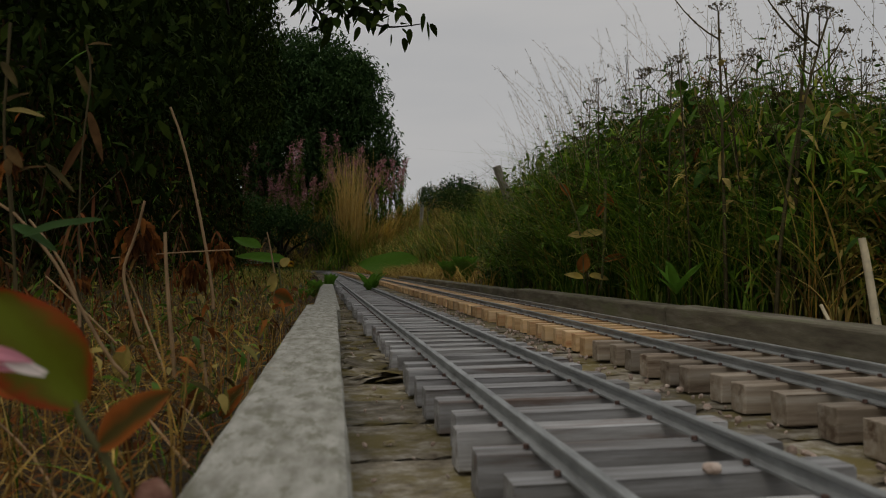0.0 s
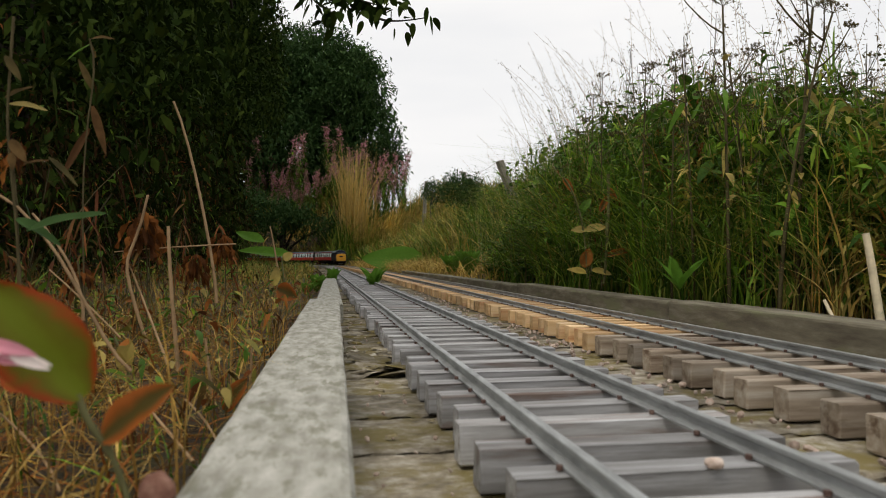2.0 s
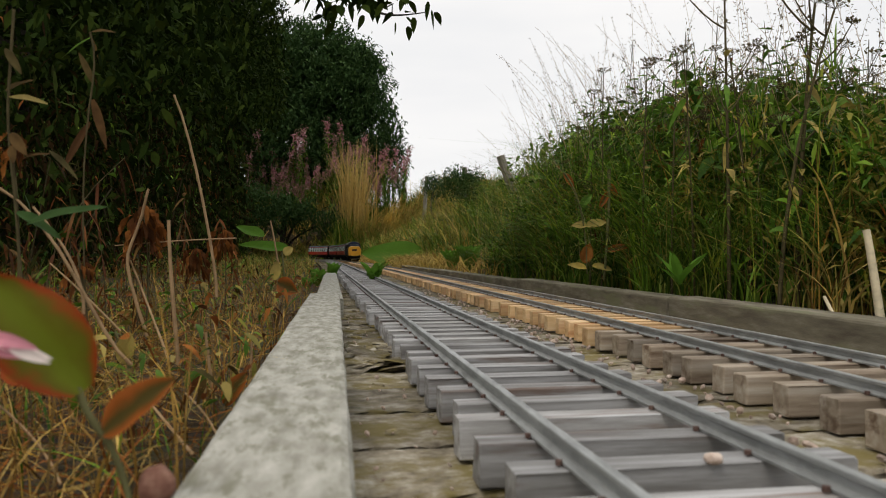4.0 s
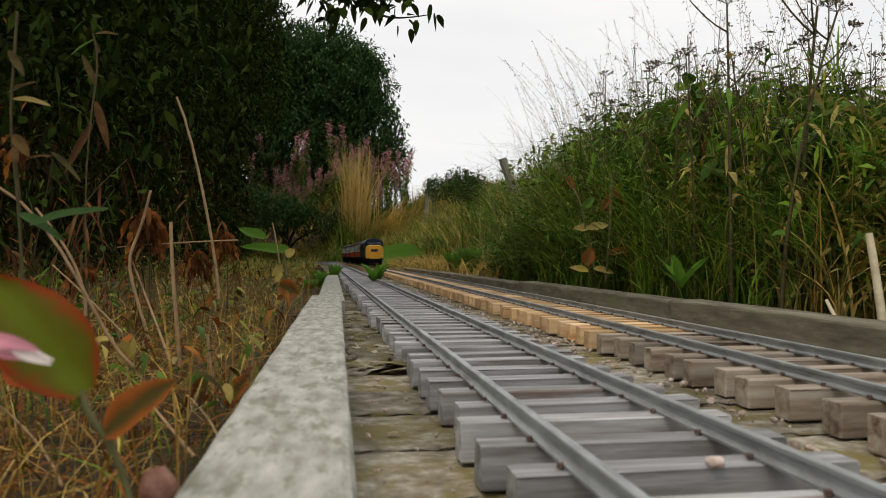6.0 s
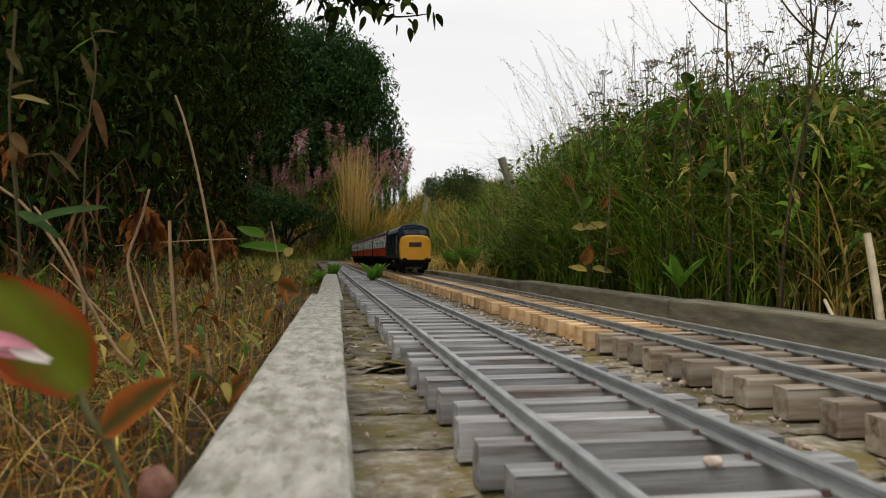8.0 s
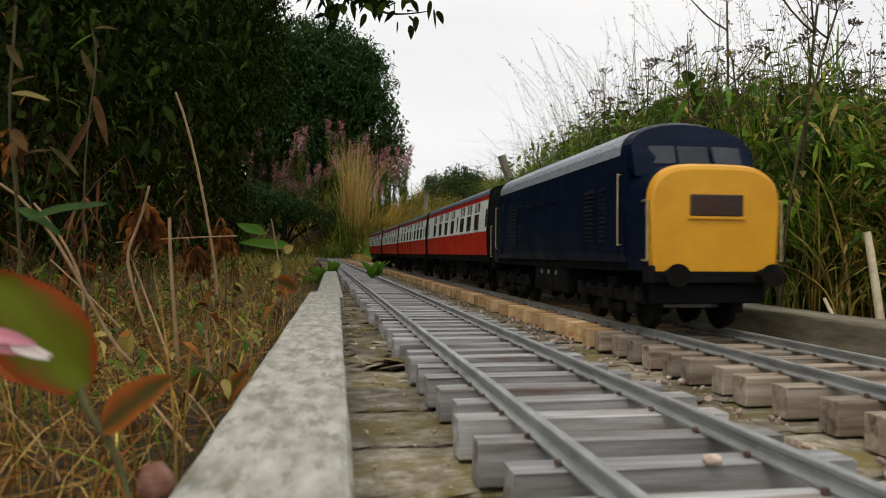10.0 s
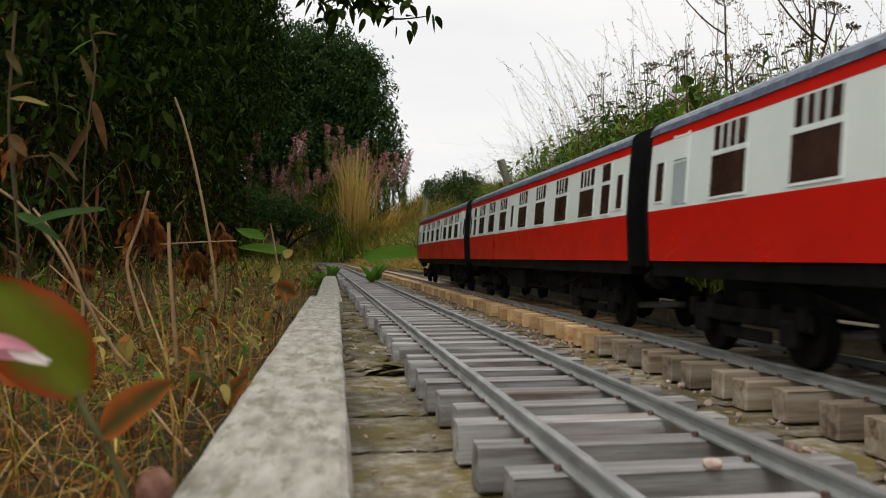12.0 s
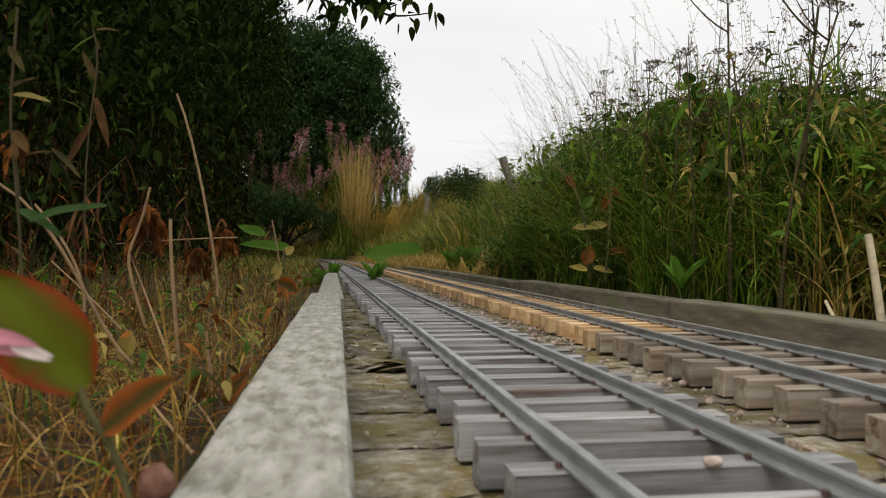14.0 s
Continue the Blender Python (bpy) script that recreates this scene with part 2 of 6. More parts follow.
G_DARKSTEM = foliage("dark_stems", [(0.05, 0.045, 0.022), (0.09, 0.075, 0.035), (0.07, 0.05, 0.03)], 0.8, 0.05, 0.25, 0.1)
G_DOCK = foliage("broad_green_leaves", [(0.09, 0.23, 0.02), (0.12, 0.27, 0.03), (0.15, 0.29, 0.04)], 0.45, 0.4, 0.15)
G_PETAL = foliage("pink_petals", [(0.62, 0.22, 0.30), (0.68, 0.30, 0.36), (0.55, 0.16, 0.24)], 0.6, 0.3, 0.25)
G_WHITE = foliage("white_petals", [(0.78, 0.66, 0.62), (0.8, 0.72, 0.68)], 0.6, 0.3, 0.2)
G_WITHER = foliage("hanging_dead_leaves", [(0.05, 0.026, 0.013), (0.12, 0.045, 0.02), (0.24, 0.085, 0.028), (0.075, 0.055, 0.022), (0.16, 0.06, 0.02)], 0.8, 0.2, 0.3, 0.08, True)


def turning(name, heart, middle, rim):
    """A leaf whose colour turns from its heart to its rim, blotched; 'edge' runs from midrib to rim."""
    m, t, b = base_material(name, 0.55)
    b.inputs["Specular IOR Level"].default_value = 0.15
    at = t.nodes.new("ShaderNodeAttribute")
    at.attribute_name = "edge"
    co = t.nodes.new("ShaderNodeTexCoord")
    n = node(t, "ShaderNodeTexNoise", Scale=55.0, Detail=6.0, Roughness=0.6)
    t.links.new(co.outputs["Object"], n.inputs["Vector"])
    add = t.nodes.new("ShaderNodeMath")
    add.operation = "MULTIPLY_ADD"
    t.links.new(n.outputs["Fac"], add.inputs[0])
    add.inputs[1].default_value = 0.9
    t.links.new(at.outputs["Fac"], add.inputs[2])
    r = ramp(t, [(0.45, heart), (0.85, middle), (1.2, rim)])
    half = t.nodes.new("ShaderNodeMath")
    half.operation = "MULTIPLY"
    half.inputs[1].default_value = 0.72
    t.links.new(add.outputs[0], half.inputs[0])
    for e, p in zip(r.color_ramp.elements, (0.45, 0.78, 1.0)):
        e.position = p
    t.links.new(half.outputs[0], r.inputs["Fac"])
    t.links.new(r.outputs[0], b.inputs["Base Color"])
    tr = t.nodes.new("ShaderNodeBsdfTranslucent")
    t.links.new(r.outputs[0], tr.inputs["Color"])
    mx = t.nodes.new("ShaderNodeMixShader")
    mx.inputs["Fac"].default_value = 0.3
    t.links.new(b.outputs[0], mx.inputs[1])
    t.links.new(tr.outputs[0], mx.inputs[2])
    t.links.new(mx.outputs[0], t.nodes["Material Output"].inputs["Surface"])
    return m


M_TURN = turning("turning_leaf", (0.14, 0.17, 0.010), (0.13, 0.12, 0.010), (0.30, 0.05, 0.010))
M_REDDER = turning("reddened_leaf", (0.075, 0.055, 0.012), (0.24, 0.07, 0.012), (0.34, 0.10, 0.02))
G_RUST = foliage("rust_brown_leaves", [(0.09, 0.03, 0.009), (0.20, 0.07, 0.016), (0.05, 0.02, 0.008), (0.30, 0.115, 0.025)], 0.8, 0.2, 0.35, 0.08, True)
G_DULL = foliage("dull_brown_leaves", [(0.075, 0.035, 0.016), (0.11, 0.06, 0.022), (0.06, 0.05, 0.018), (0.15, 0.07, 0.025)], 0.8, 0.2, 0.4, 0.08, True)


# ---- mesh helpers ----
def part(name, bm, material, parent=None, label=""):
    """Links a bmesh as one mesh object, under a thing or a part."""
    me = bpy.data.meshes.new(name)
    bm.to_mesh(me)
    bm.free()
    return hang(name, me, material, parent, label)


def hang(name, me, material, parent=None, label=""):
    if material and not me.materials:
        me.materials.append(material)
    ob = new(name, me)
    ob.parent = parent
    if label:
        tagged(ob, label)
    return ob


def box(sx, sy, sz, at=(0, 0, 0), bevel=0.0, bm=None, turn=None):
    bm = bm or bmesh.new()
    made = bmesh.ops.create_cube(bm, size=1.0)["verts"]
    m = Matrix.Translation(at) @ (turn or Matrix()) @ Matrix.Diagonal((sx, sy, sz, 1))
    bmesh.ops.transform(bm, matrix=m, verts=made)
    if bevel:
        edges = list({e for v in made for e in v.link_edges})
        bmesh.ops.bevel(bm, geom=edges, offset=bevel, segments=2, affect="EDGES", profile=0.6)
    return bm


def rod(r, length, axis="x", at=(0, 0, 0), sides=12, bm=None, r2=None):
    bm = bm or bmesh.new()
    made = bmesh.ops.create_cone(bm, cap_ends=True, segments=sides, radius1=r, radius2=r if r2 is None else r2, depth=length)["verts"]
    turn = {"x": pose(0, 0, 0, 0, 90, 0), "y": pose(0, 0, 0, -90, 0, 0), "z": Matrix()}[axis]
    bmesh.ops.transform(bm, matrix=Matrix.Translation(at) @ turn, verts=made)
    return bm


def extrude_section(section, y0, y1, cap=True, steps=1, bm=None):
    """A closed section of (x, z) drawn out along y."""
    bm = bm or bmesh.new()
    rings = []
    for i in range(steps + 1):
        y = y0 + (y1 - y0) * i / steps
        rings.append([bm.verts.new((x, y, z)) for x, z in section])
    n = len(section)
    for a, b in zip(rings, rings[1:]):
        for j in range(n):
            bm.faces.new((a[j], a[(j + 1) % n], b[(j + 1) % n], b[j]))
    if cap:
        bm.faces.new(rings[0][::-1])
        bm.faces.new(rings[-1])
    bmesh.ops.recalc_face_normals(bm, faces=bm.faces[:])
    return bm


class Plot:
    """Gathers many ribbons and tubes into one mesh, with a material number for each."""

    def __init__(self):
        self.v, self.q, self.m, self.n = [], [], [], 0

    def add(self, v, q, mat):
        self.v.append(v.reshape(-1, 3))
        self.q.append(q.reshape(-1, 4) + self.n)
        self.m.append(np.full(len(self.q[-1]), mat, np.int32))
        self.n += len(self.v[-1])

    def ribbons(self, P, S, W, mat=0):
        """P: paths (N, R, 3); S: sideways (N, R, 3) or (N, 1, 3); W: half widths (N, R)."""
        N, R, _ = P.shape
        v = np.stack([P - S * W[..., None], P + S * W[..., None]], 2)
        i = (np.arange(N)[:, None] * R + np.arange(R - 1)[None]) * 2
        self.add(v, np.stack([i, i + 1, i + 3, i + 2], -1), mat)

    def tubes(self, P, rad, mat=0, sides=4):
        N, R, _ = P.shape
        T = np.gradient(P, axis=1)
        T /= np.linalg.norm(T, axis=2, keepdims=True) + 1e-9
        ref = np.where(np.abs(T[..., 2:3]) > 0.9, np.array([1.0, 0, 0]), np.array([0, 0, 1.0]))
        A = np.cross(T, ref)
        A /= np.linalg.norm(A, axis=2, keepdims=True) + 1e-9
        B = np.cross(T, A)
        ang = np.arange(sides) * 2 * np.pi / sides
        ring = P[:, :, None] + rad[..., None, None] * (A[:, :, None] * np.cos(ang)[:, None] + B[:, :, None] * np.sin(ang)[:, None])
        i = (np.arange(N)[:, None, None] * R + np.arange(R - 1)[None, :, None]) * sides
        j, k = np.arange(sides), (np.arange(sides) + 1) % sides
        self.add(ring, np.stack([i + j, i + k, i + sides + k, i + sides + j], -1), mat)

    def make(self, name, mats, parent=None, label="", smooth=True):
        v, q, m = np.concatenate(self.v), np.concatenate(self.q), np.concatenate(self.m)
        me = bpy.data.meshes.new(name)
        me.vertices.add(len(v))
        me.vertices.foreach_set("co", v.astype(np.float32).ravel())
        me.loops.add(len(q) * 4)
        me.loops.foreach_set("vertex_index", q.astype(np.int32).ravel())
        me.polygons.add(len(q))
        me.polygons.foreach_set("loop_start", np.arange(len(q), dtype=np.int32) * 4)
        me.polygons.foreach_set("material_index", m)
        me.polygons.foreach_set("use_smooth", np.full(len(q), smooth))
        for x in mats:
            me.materials.append(x)
        me.update(calc_edges=True)
        me.validate()
        ob = new(name, me)
        ob.parent = parent
        return tagged(ob, label) if label else ob


rng = np.random.default_rng(7)


def u(a, b, n):
    return rng.uniform(a, b, n)


def blades(plot, base, height, lean, width, mat=0, rows=5, azimuth=None, sharp=1.9):
    """Grass blades that rise from base and bow over sideways; height, lean and width for each."""
    n = len(base)
    az = u(0, 2 * np.pi, n) if azimuth is None else azimuth
    t = np.linspace(0, 1, rows)[None]
    out = (height * lean)[:, None] * t ** sharp
    up = height[:, None] * (t - 0.42 * np.minimum(lean, 1.6)[:, None] * t ** 2.4)
    P = base[:, None] + np.stack([np.cos(az)[:, None] * out, np.sin(az)[:, None] * out, up], -1)
    tw = az + np.pi / 2 + u(-0.9, 0.9, n)
    S = np.stack([np.cos(tw), np.sin(tw), np.zeros(n)], -1)[:, None]
    W = (width / 2)[:, None] * (1 - t ** 2.2 * 0.93)
    plot.ribbons(P, S, W, mat)
    return P


def leaves(plot, base, way, length, width, droop=0.3, mat=0, rows=5, roll=None):
    """Pointed leaves from base along way, drooping, with a random roll."""
    n = len(base)
    way = way / (np.linalg.norm(way, axis=1, keepdims=True) + 1e-9)
    t = np.linspace(0, 1, rows)[None]
    P = base[:, None] + way[:, None] * (length[:, None] * t)[..., None]
    P[..., 2] -= droop * length[:, None] * t ** 2
    ref = np.tile([0.0, 0, 1.0], (n, 1)) + rng.normal(0, 0.45, (n, 3))
    S = np.cross(way, ref)
    S /= np.linalg.norm(S, axis=1, keepdims=True) + 1e-9
    prof = np.sin(np.pi * np.clip(t * 0.94 + 0.05, 0, 1) ** 0.75) ** 0.85
    plot.ribbons(P, S[:, None], (width / 2)[:, None] * np.clip(prof, 0.03, 1), mat)


def rand_way(n, up=0.0):
    w = rng.normal(0, 1, (n, 3))
    w /= np.linalg.norm(w, axis=1, keepdims=True)
    w[:, 2] += up
    return w / np.linalg.norm(w, axis=1, keepdims=True)


# ---- the lines of the two tracks ----
def smooth_line(points, sigma=0.45, step=0.02):
    p = np.array(points, float)
    s = np.concatenate([[0], np.cumsum(np.hypot(*np.diff(p, axis=0).T))])
    q = np.arange(0, s[-1], step)
    k = np.exp(-0.5 * (np.arange(-120, 121) * step / sigma) ** 2)
    k /= k.sum()
    cols = []
    for c in (0, 1):
        f = np.interp(q, s, p[:, c])
        pad = np.concatenate([2 * f[0] - f[120:0:-1], f, 2 * f[-1] - f[-2:-122:-1]])
        cols.append(np.convolve(pad, k, "valid"))
    f = np.stack(cols, 1)
    return f, np.concatenate([[0], np.cumsum(np.hypot(*np.diff(f, axis=0).T))])


LINE2, ARC2 = smooth_line([(2.2, -12), (1.05, -3), (0.775, -1), (0.638, 0), (0.515, 0.83), (0.443, 1.36), (0.375, 1.77), (0.32, 2.18), (0.205, 2.88),
                           (-0.015, 4.3), (-0.164, 5.2), (-0.40, 6.7), (-0.78, 8.87), (-1.14, 11), (-1.62, 13.7), (-2.05, 16), (-2.33, 17.5), (-2.8, 19.4),
                           (-3.4, 20.6), (-4.2, 21.7), (-5.2, 22.7), (-6.4, 23.5), (-8, 24.2), (-10, 24.8), (-13, 25.2), (-24, 25.5)], 0.3)
LINE1, ARC1 = smooth_line([(0.4975, -1.5), (0.25, 0), (-0.517, 4.65), (-1.07, 8), (-1.90, 13), (-2.39, 16), (-2.75, 18), (-3.3, 19.3),
                           (-4.1, 20.4), (-5.2, 21.4), (-6.8, 22.3), (-9, 23)])


def on_line(line, arc, s):
    """Place and heading (towards growing arc) at the arc length s."""
    x, y = np.interp(s, arc, line[:, 0]), np.interp(s, arc, line[:, 1])
    x2, y2 = np.interp(s + 0.03, arc, line[:, 0]), np.interp(s + 0.03, arc, line[:, 1])
    return x, y, math.degrees(math.atan2(-(x2 - x), y2 - y))


def arc_at_y(line, arc, y):
    return float(np.interp(y, line[:, 1], arc))


def x2_at(y):
    return np.interp(y, LINE2[:, 1], LINE2[:, 0])


# ---- ground ----
def smoothstep(a, b, x):
    t = np.clip((x - a) / (b - a), 0, 1)
    return t * t * (3 - 2 * t)


def ground_z(x, y):
    x, y = np.asarray(x, float), np.asarray(y, float)
    off = x - x2_at(np.clip(y, -12, 19))
    z = np.full(np.broadcast(x, y).shape, -0.105)
    right = np.where(off > 0, 1.0, 0.0)
    z = z + right * (0.09 * smoothstep(0.28, 0.45, off) + 0.95 * smoothstep(0.5, 3.4, off))
    left = np.where(off < -0.55, 1.0, 0.0)
    z = z + left * (0.03 * smoothstep(0.6, 0.8, -off) + 0.55 * smoothstep(1.6, 6.0, -off))
    # the bank beyond the bend
    back = y - (20.7 + 1.1 * np.maximum(0, -x - 3.2) ** 0.75)
    z = z + np.where(y > 15, 2.2 * smoothstep(0.2, 3.2, back) * (1 - 0.4 * right), 0)
    z = z + 0.03 * np.sin(2.3 * x + 1.1 * y) * smoothstep(0.9, 2, np.abs(off)) + 0.05 * np.sin(0.9 * x - 0.7 * y) * smoothstep(0.9, 3, np.abs(off))
    return z


def make_ground():
    xs = np.unique(np.concatenate([np.linspace(-8, 6, 113), np.array([-600, -250, -120, -60, -35, -22, -15, -11, 8, 11, 15, 22, 35, 60, 120, 250, 600.0])]))
    ys = np.unique(np.concatenate([np.linspace(-3, 27, 161), np.array([-600, -250, -120, -60, -35, -20, -12, -8, -5, 30, 35, 45, 60, 90, 140, 250, 600.0])]))
    X, Y = np.meshgrid(xs, ys)
    V = np.stack([X, Y, ground_z(X, Y)], -1)
    nx, ny = len(xs), len(ys)
    i = (np.arange(ny - 1)[:, None] * nx + np.arange(nx - 1)[None])
    p = Plot()
    p.add(V, np.stack([i, i + 1, i + nx + 1, i + nx], -1), 0)
    return tagged(p.make("ground", [M_GROUND]), "bare soil with leaf litter and dry grass", "ground", kind="structure")


make_ground()


# ---- timber edging ----
def edging_board(a, b, width, depth, z_top, material, label, seed, tip=0.0):
    """A worn board on edge between two points of its inner top edge; width reaches to its own left."""
    r = random.Random(seed)
    length = math.hypot(b[0] - a[0], b[1] - a[1])
    bm = bmesh.new()
    n = max(8, int(length / 0.06))
    e = 0.006
    sec = [(0, -depth), (0, -e), (-e * 0.3, -e * 0.3), (-e, 0), (-width + e, 0), (-width + e * 0.3, -e * 0.3), (-width, -e), (-width, -depth)]
    rings = []
    for i in range(n + 1):
        y = length * i / n
        ring = []
        for j, (x, z) in enumerate(sec):
            w = 0.0007 if 0 < j < 7 else 0
            ring.append(bm.verts.new((x + r.uniform(-w, w), y, z + r.uniform(-w, w) * 0.8)))
        rings.append(ring)
    for p, q in zip(rings, rings[1:]):
        for j in range(len(sec)):
            bm.faces.new((p[j], q[j], q[(j + 1) % len(sec)], p[(j + 1) % len(sec)]))
    bm.faces.new(rings[0])
    bm.faces.new(rings[-1][::-1])
    bmesh.ops.recalc_face_normals(bm, faces=bm.faces[:])
    ob = part("edging_board", bm, material)
    tagged(ob, label, "edging board", "boards along the line")
    ob.matrix_basis = Matrix.Translation((a[0], a[1], z_top)) @ pose(0, 0, 0, tip, 0, math.degrees(math.atan2(-(b[0] - a[0]), b[1] - a[1])))
    return ob


def left_x(y):
    return 0.0092 - 0.144 * y


b1 = edging_board((left_x(-0.6), -0.6), (left_x(2.13), 2.13), 0.087, 0.15, 0.020, M_BOARD, "thick grey lichen-spotted wooden edging board", 1)
b2 = edging_board((left_x(2.15) + 0.012, 2.15), (left_x(5.2) - 0.01, 5.2), 0.085, 0.14, 0.002, M_BOARD, "weathered grey edging board, lower than its neighbour", 2)
KERBS = [(-9.0, 0.55, 0.02), (0.56, 1.85, 0.026), (1.865, 3.34, 0.022), (3.36, 6.1, 0.012), (6.12, 8.6, 0.004)]
for i, (ya, yb, zt) in enumerate(KERBS):
    off = 0.205 if i < 3 else 0.21 + 0.05 * (i - 3)
    # inner edge first: drawn from far to near so that the width lies outside
    edging_board((x2_at(yb) + off, yb), (x2_at(ya) + off, ya), 0.085, 0.14, zt, M_KERB,
                 "dark damp wooden edging board beside the grass", 10 + i)


# ---- rails, sleepers, deck ----
RAIL = [(-0.0095, 0), (-0.0095, 0.002), (-0.002, 0.0038), (-0.0018, 0.0095), (-0.0042, 0.0108), (-0.0042, 0.0136), (-0.0036, 0.0142),
        (0.0036, 0.0142), (0.0042, 0.0136), (0.0042, 0.0108), (0.0018, 0.0095), (0.002, 0.0038), (0.0095, 0.002), (0.0095, 0)]
GAUGE = 0.0718
SLEEPER_TOP = -0.0142


def rail_run(line, arc, side, s0, s1, parent):
    bm = bmesh.new()
    rings = []
    s = s0
    while s < s1:
        x, y, h = on_line(line, arc, s)
        m = Matrix.Translation((x, y, SLEEPER_TOP)) @ pose(0, 0, 0, 0, 0, h)
        rings.append([bm.verts.new(m @ Vector((a + side * GAUGE, 0, b))) for a, b in RAIL])
        s += 0.12
    n = len(RAIL)
    for a, b in zip(rings, rings[1:]):
        for j in range(n):
            bm.faces.new((a[j], a[(j + 1) % n], b[(j + 1) % n], b[j]))
    bm.faces.new(rings[0])
    bm.faces.new(rings[-1][::-1])
    bmesh.ops.recalc_face_normals(bm, faces=bm.faces[:])
    return part("rail", bm, M_RAIL, parent, "dull grey aluminium flat-bottomed rail")


def sleeper_mesh(name, sx, sy, sz, material, seed):
    bm = box(sx, sy, sz, (0, 0, -sz / 2), 0.0022)
    r = random.Random(seed)
    for v in bm.verts:
        v.co.x += r.uniform(-0.001, 0.001)
        v.co.y += r.uniform(-0.001, 0.001)
    me = bpy.data.meshes.new(name)
    bm.to_mesh(me)
    bm.free()
    me.materials.append(material)
    return me


def make_track(name, line, arc, y_from, y_back, y_to, shift, length, fresh_from, label, y_one, pitch):
    """Rails on timber sleepers with screws; fresh pine sleepers from fresh_from onward."""
    track = tagged(new(name), label, "railway track")
    s_back, s0, s1 = (arc_at_y(line, arc, v) if v < 15 else arc[-1] - 0.4 for v in (y_back, y_from, y_to))
    for side in (-1, 1):
        rail_run(line, arc, side, s_back, s1, track)
    r = random.Random(len(name))
    old = [sleeper_mesh("sleeper", length, 0.030, 0.036, M_SLEEPER if shift > 0 else M_SLEEPER2, k) for k in range(4)]
    pine = [sleeper_mesh("sleeper", length, 0.031, 0.036, M_PINE, 9 + k) for k in range(3)]
    bm = rod(0.0026, 0.0035, "z", (0, 0, 0), 8)
    screw = bpy.data.meshes.new("screw")
    bm.to_mesh(screw)
    bm.free()
    screw.materials.append(M_RUST)
    rest = bmesh.new()
    one = arc_at_y(line, arc, y_one)
    step = math.ceil((s_back - one) / pitch)
    count = 0
    s = one + step * pitch
    while s < s1:
        x, y, h = on_line(line, arc, s)
        dx = shift + r.uniform(-0.009, 0.006)
        m = Matrix.Translation((x, y, SLEEPER_TOP - 0.0004)) @ pose(0, 0, 0, 0, 0, h + r.uniform(-1.6, 1.6)) @ Matrix.Translation((dx, 0, r.uniform(-0.0008, 0)))
        if s >= s0 and count < 290:
            fresh = y > fresh_from and r.random() > (0.12 if y < 2.2 else 0.02)
            ob = new("sleeper", r.choice(pine if fresh else old))
            ob.parent, ob.matrix_basis = track, m
            count += 1
            if y < 5:
                for side in (-1, 1):
                    for k in (-1, 1):
                        head = new("screw", screw)
                        head.parent = track
                        head.matrix_basis = Matrix.Translation((x, y, SLEEPER_TOP + 0.0022)) @ pose(0, 0, 0, 0, 0, h) @ Matrix.Translation((side * GAUGE + k * 0.0125, r.uniform(-0.005, 0.005), 0))
        else:
            box(length, 0.030, 0.036, m @ Vector((0, 0, -0.018)), 0, rest, pose(0, 0, 0, 0, 0, h))
        step += 1
        s = one + step * pitch + r.uniform(-0.004, 0.004)
    if len(rest.verts):
        part("far_sleepers", rest, M_PINE, track)["kind"] = "stuff"
    else:
        rest.free()
    return track


make_track("railway_track", LINE1, ARC1, -0.4, -1.4, 17, 0.010, 0.256, 99, "grey weathered narrow railway track on wooden sleepers", 0.526, 0.0775)
make_track("railway_track", LINE2, ARC2, -0.3, -9.0, 18, -0.006, 0.25, 1.49, "railway track with fresh pine sleepers among grey ones", 0.7785, 0.0723)


def make_deck():
    deck = tagged(new("track_deck"), "rotting plank deck under the railway tracks", "deck", kind="structure")
    r = random.Random(4)
    meshes = []
    for k in range(4):
        bm = bmesh.new()
        box(1.0, 0.142, 0.03, (0, 0, -0.015), 0.004, bm)
        bmesh.ops.subdivide_edges(bm, edges=[e for e in bm.edges if e.calc_length() > 0.5], cuts=60)
        for v in bm.verts:
            v.co.z += r.uniform(-0.0006, 0.0005)
            v.co.y += r.uniform(-0.004, 0.002)
        me = bpy.data.meshes.new("plank")
        bm.to_mesh(me)
        bm.free()
        me.materials.append(M_DECK)
        meshes.append(me)
    y = -9.0
    while y < 17.5:
        xl = (left_x(y) + 0.006) if y < 5.2 else x2_at(y) - 0.66
        xr = x2_at(y) + 0.2 + (0.02 if y < 3 else 0.08)
        if y < -1.4:
            xl = x2_at(y) - 0.3
        ob = new("plank", meshes[r.randrange(4)])
        ob.parent = deck
        ob.matrix_basis = pose((xl + xr) / 2 + r.uniform(-0.004, 0.004), y, -0.0512 - r.uniform(0, 0.006), r.uniform(-1, 1), 0, 9 + r.uniform(-1.2, 1.2)) @ Matrix.Diagonal((xr - xl, 1, 1, 1))
        y += 0.148 + r.uniform(0, 0.012)
    return deck


make_deck()


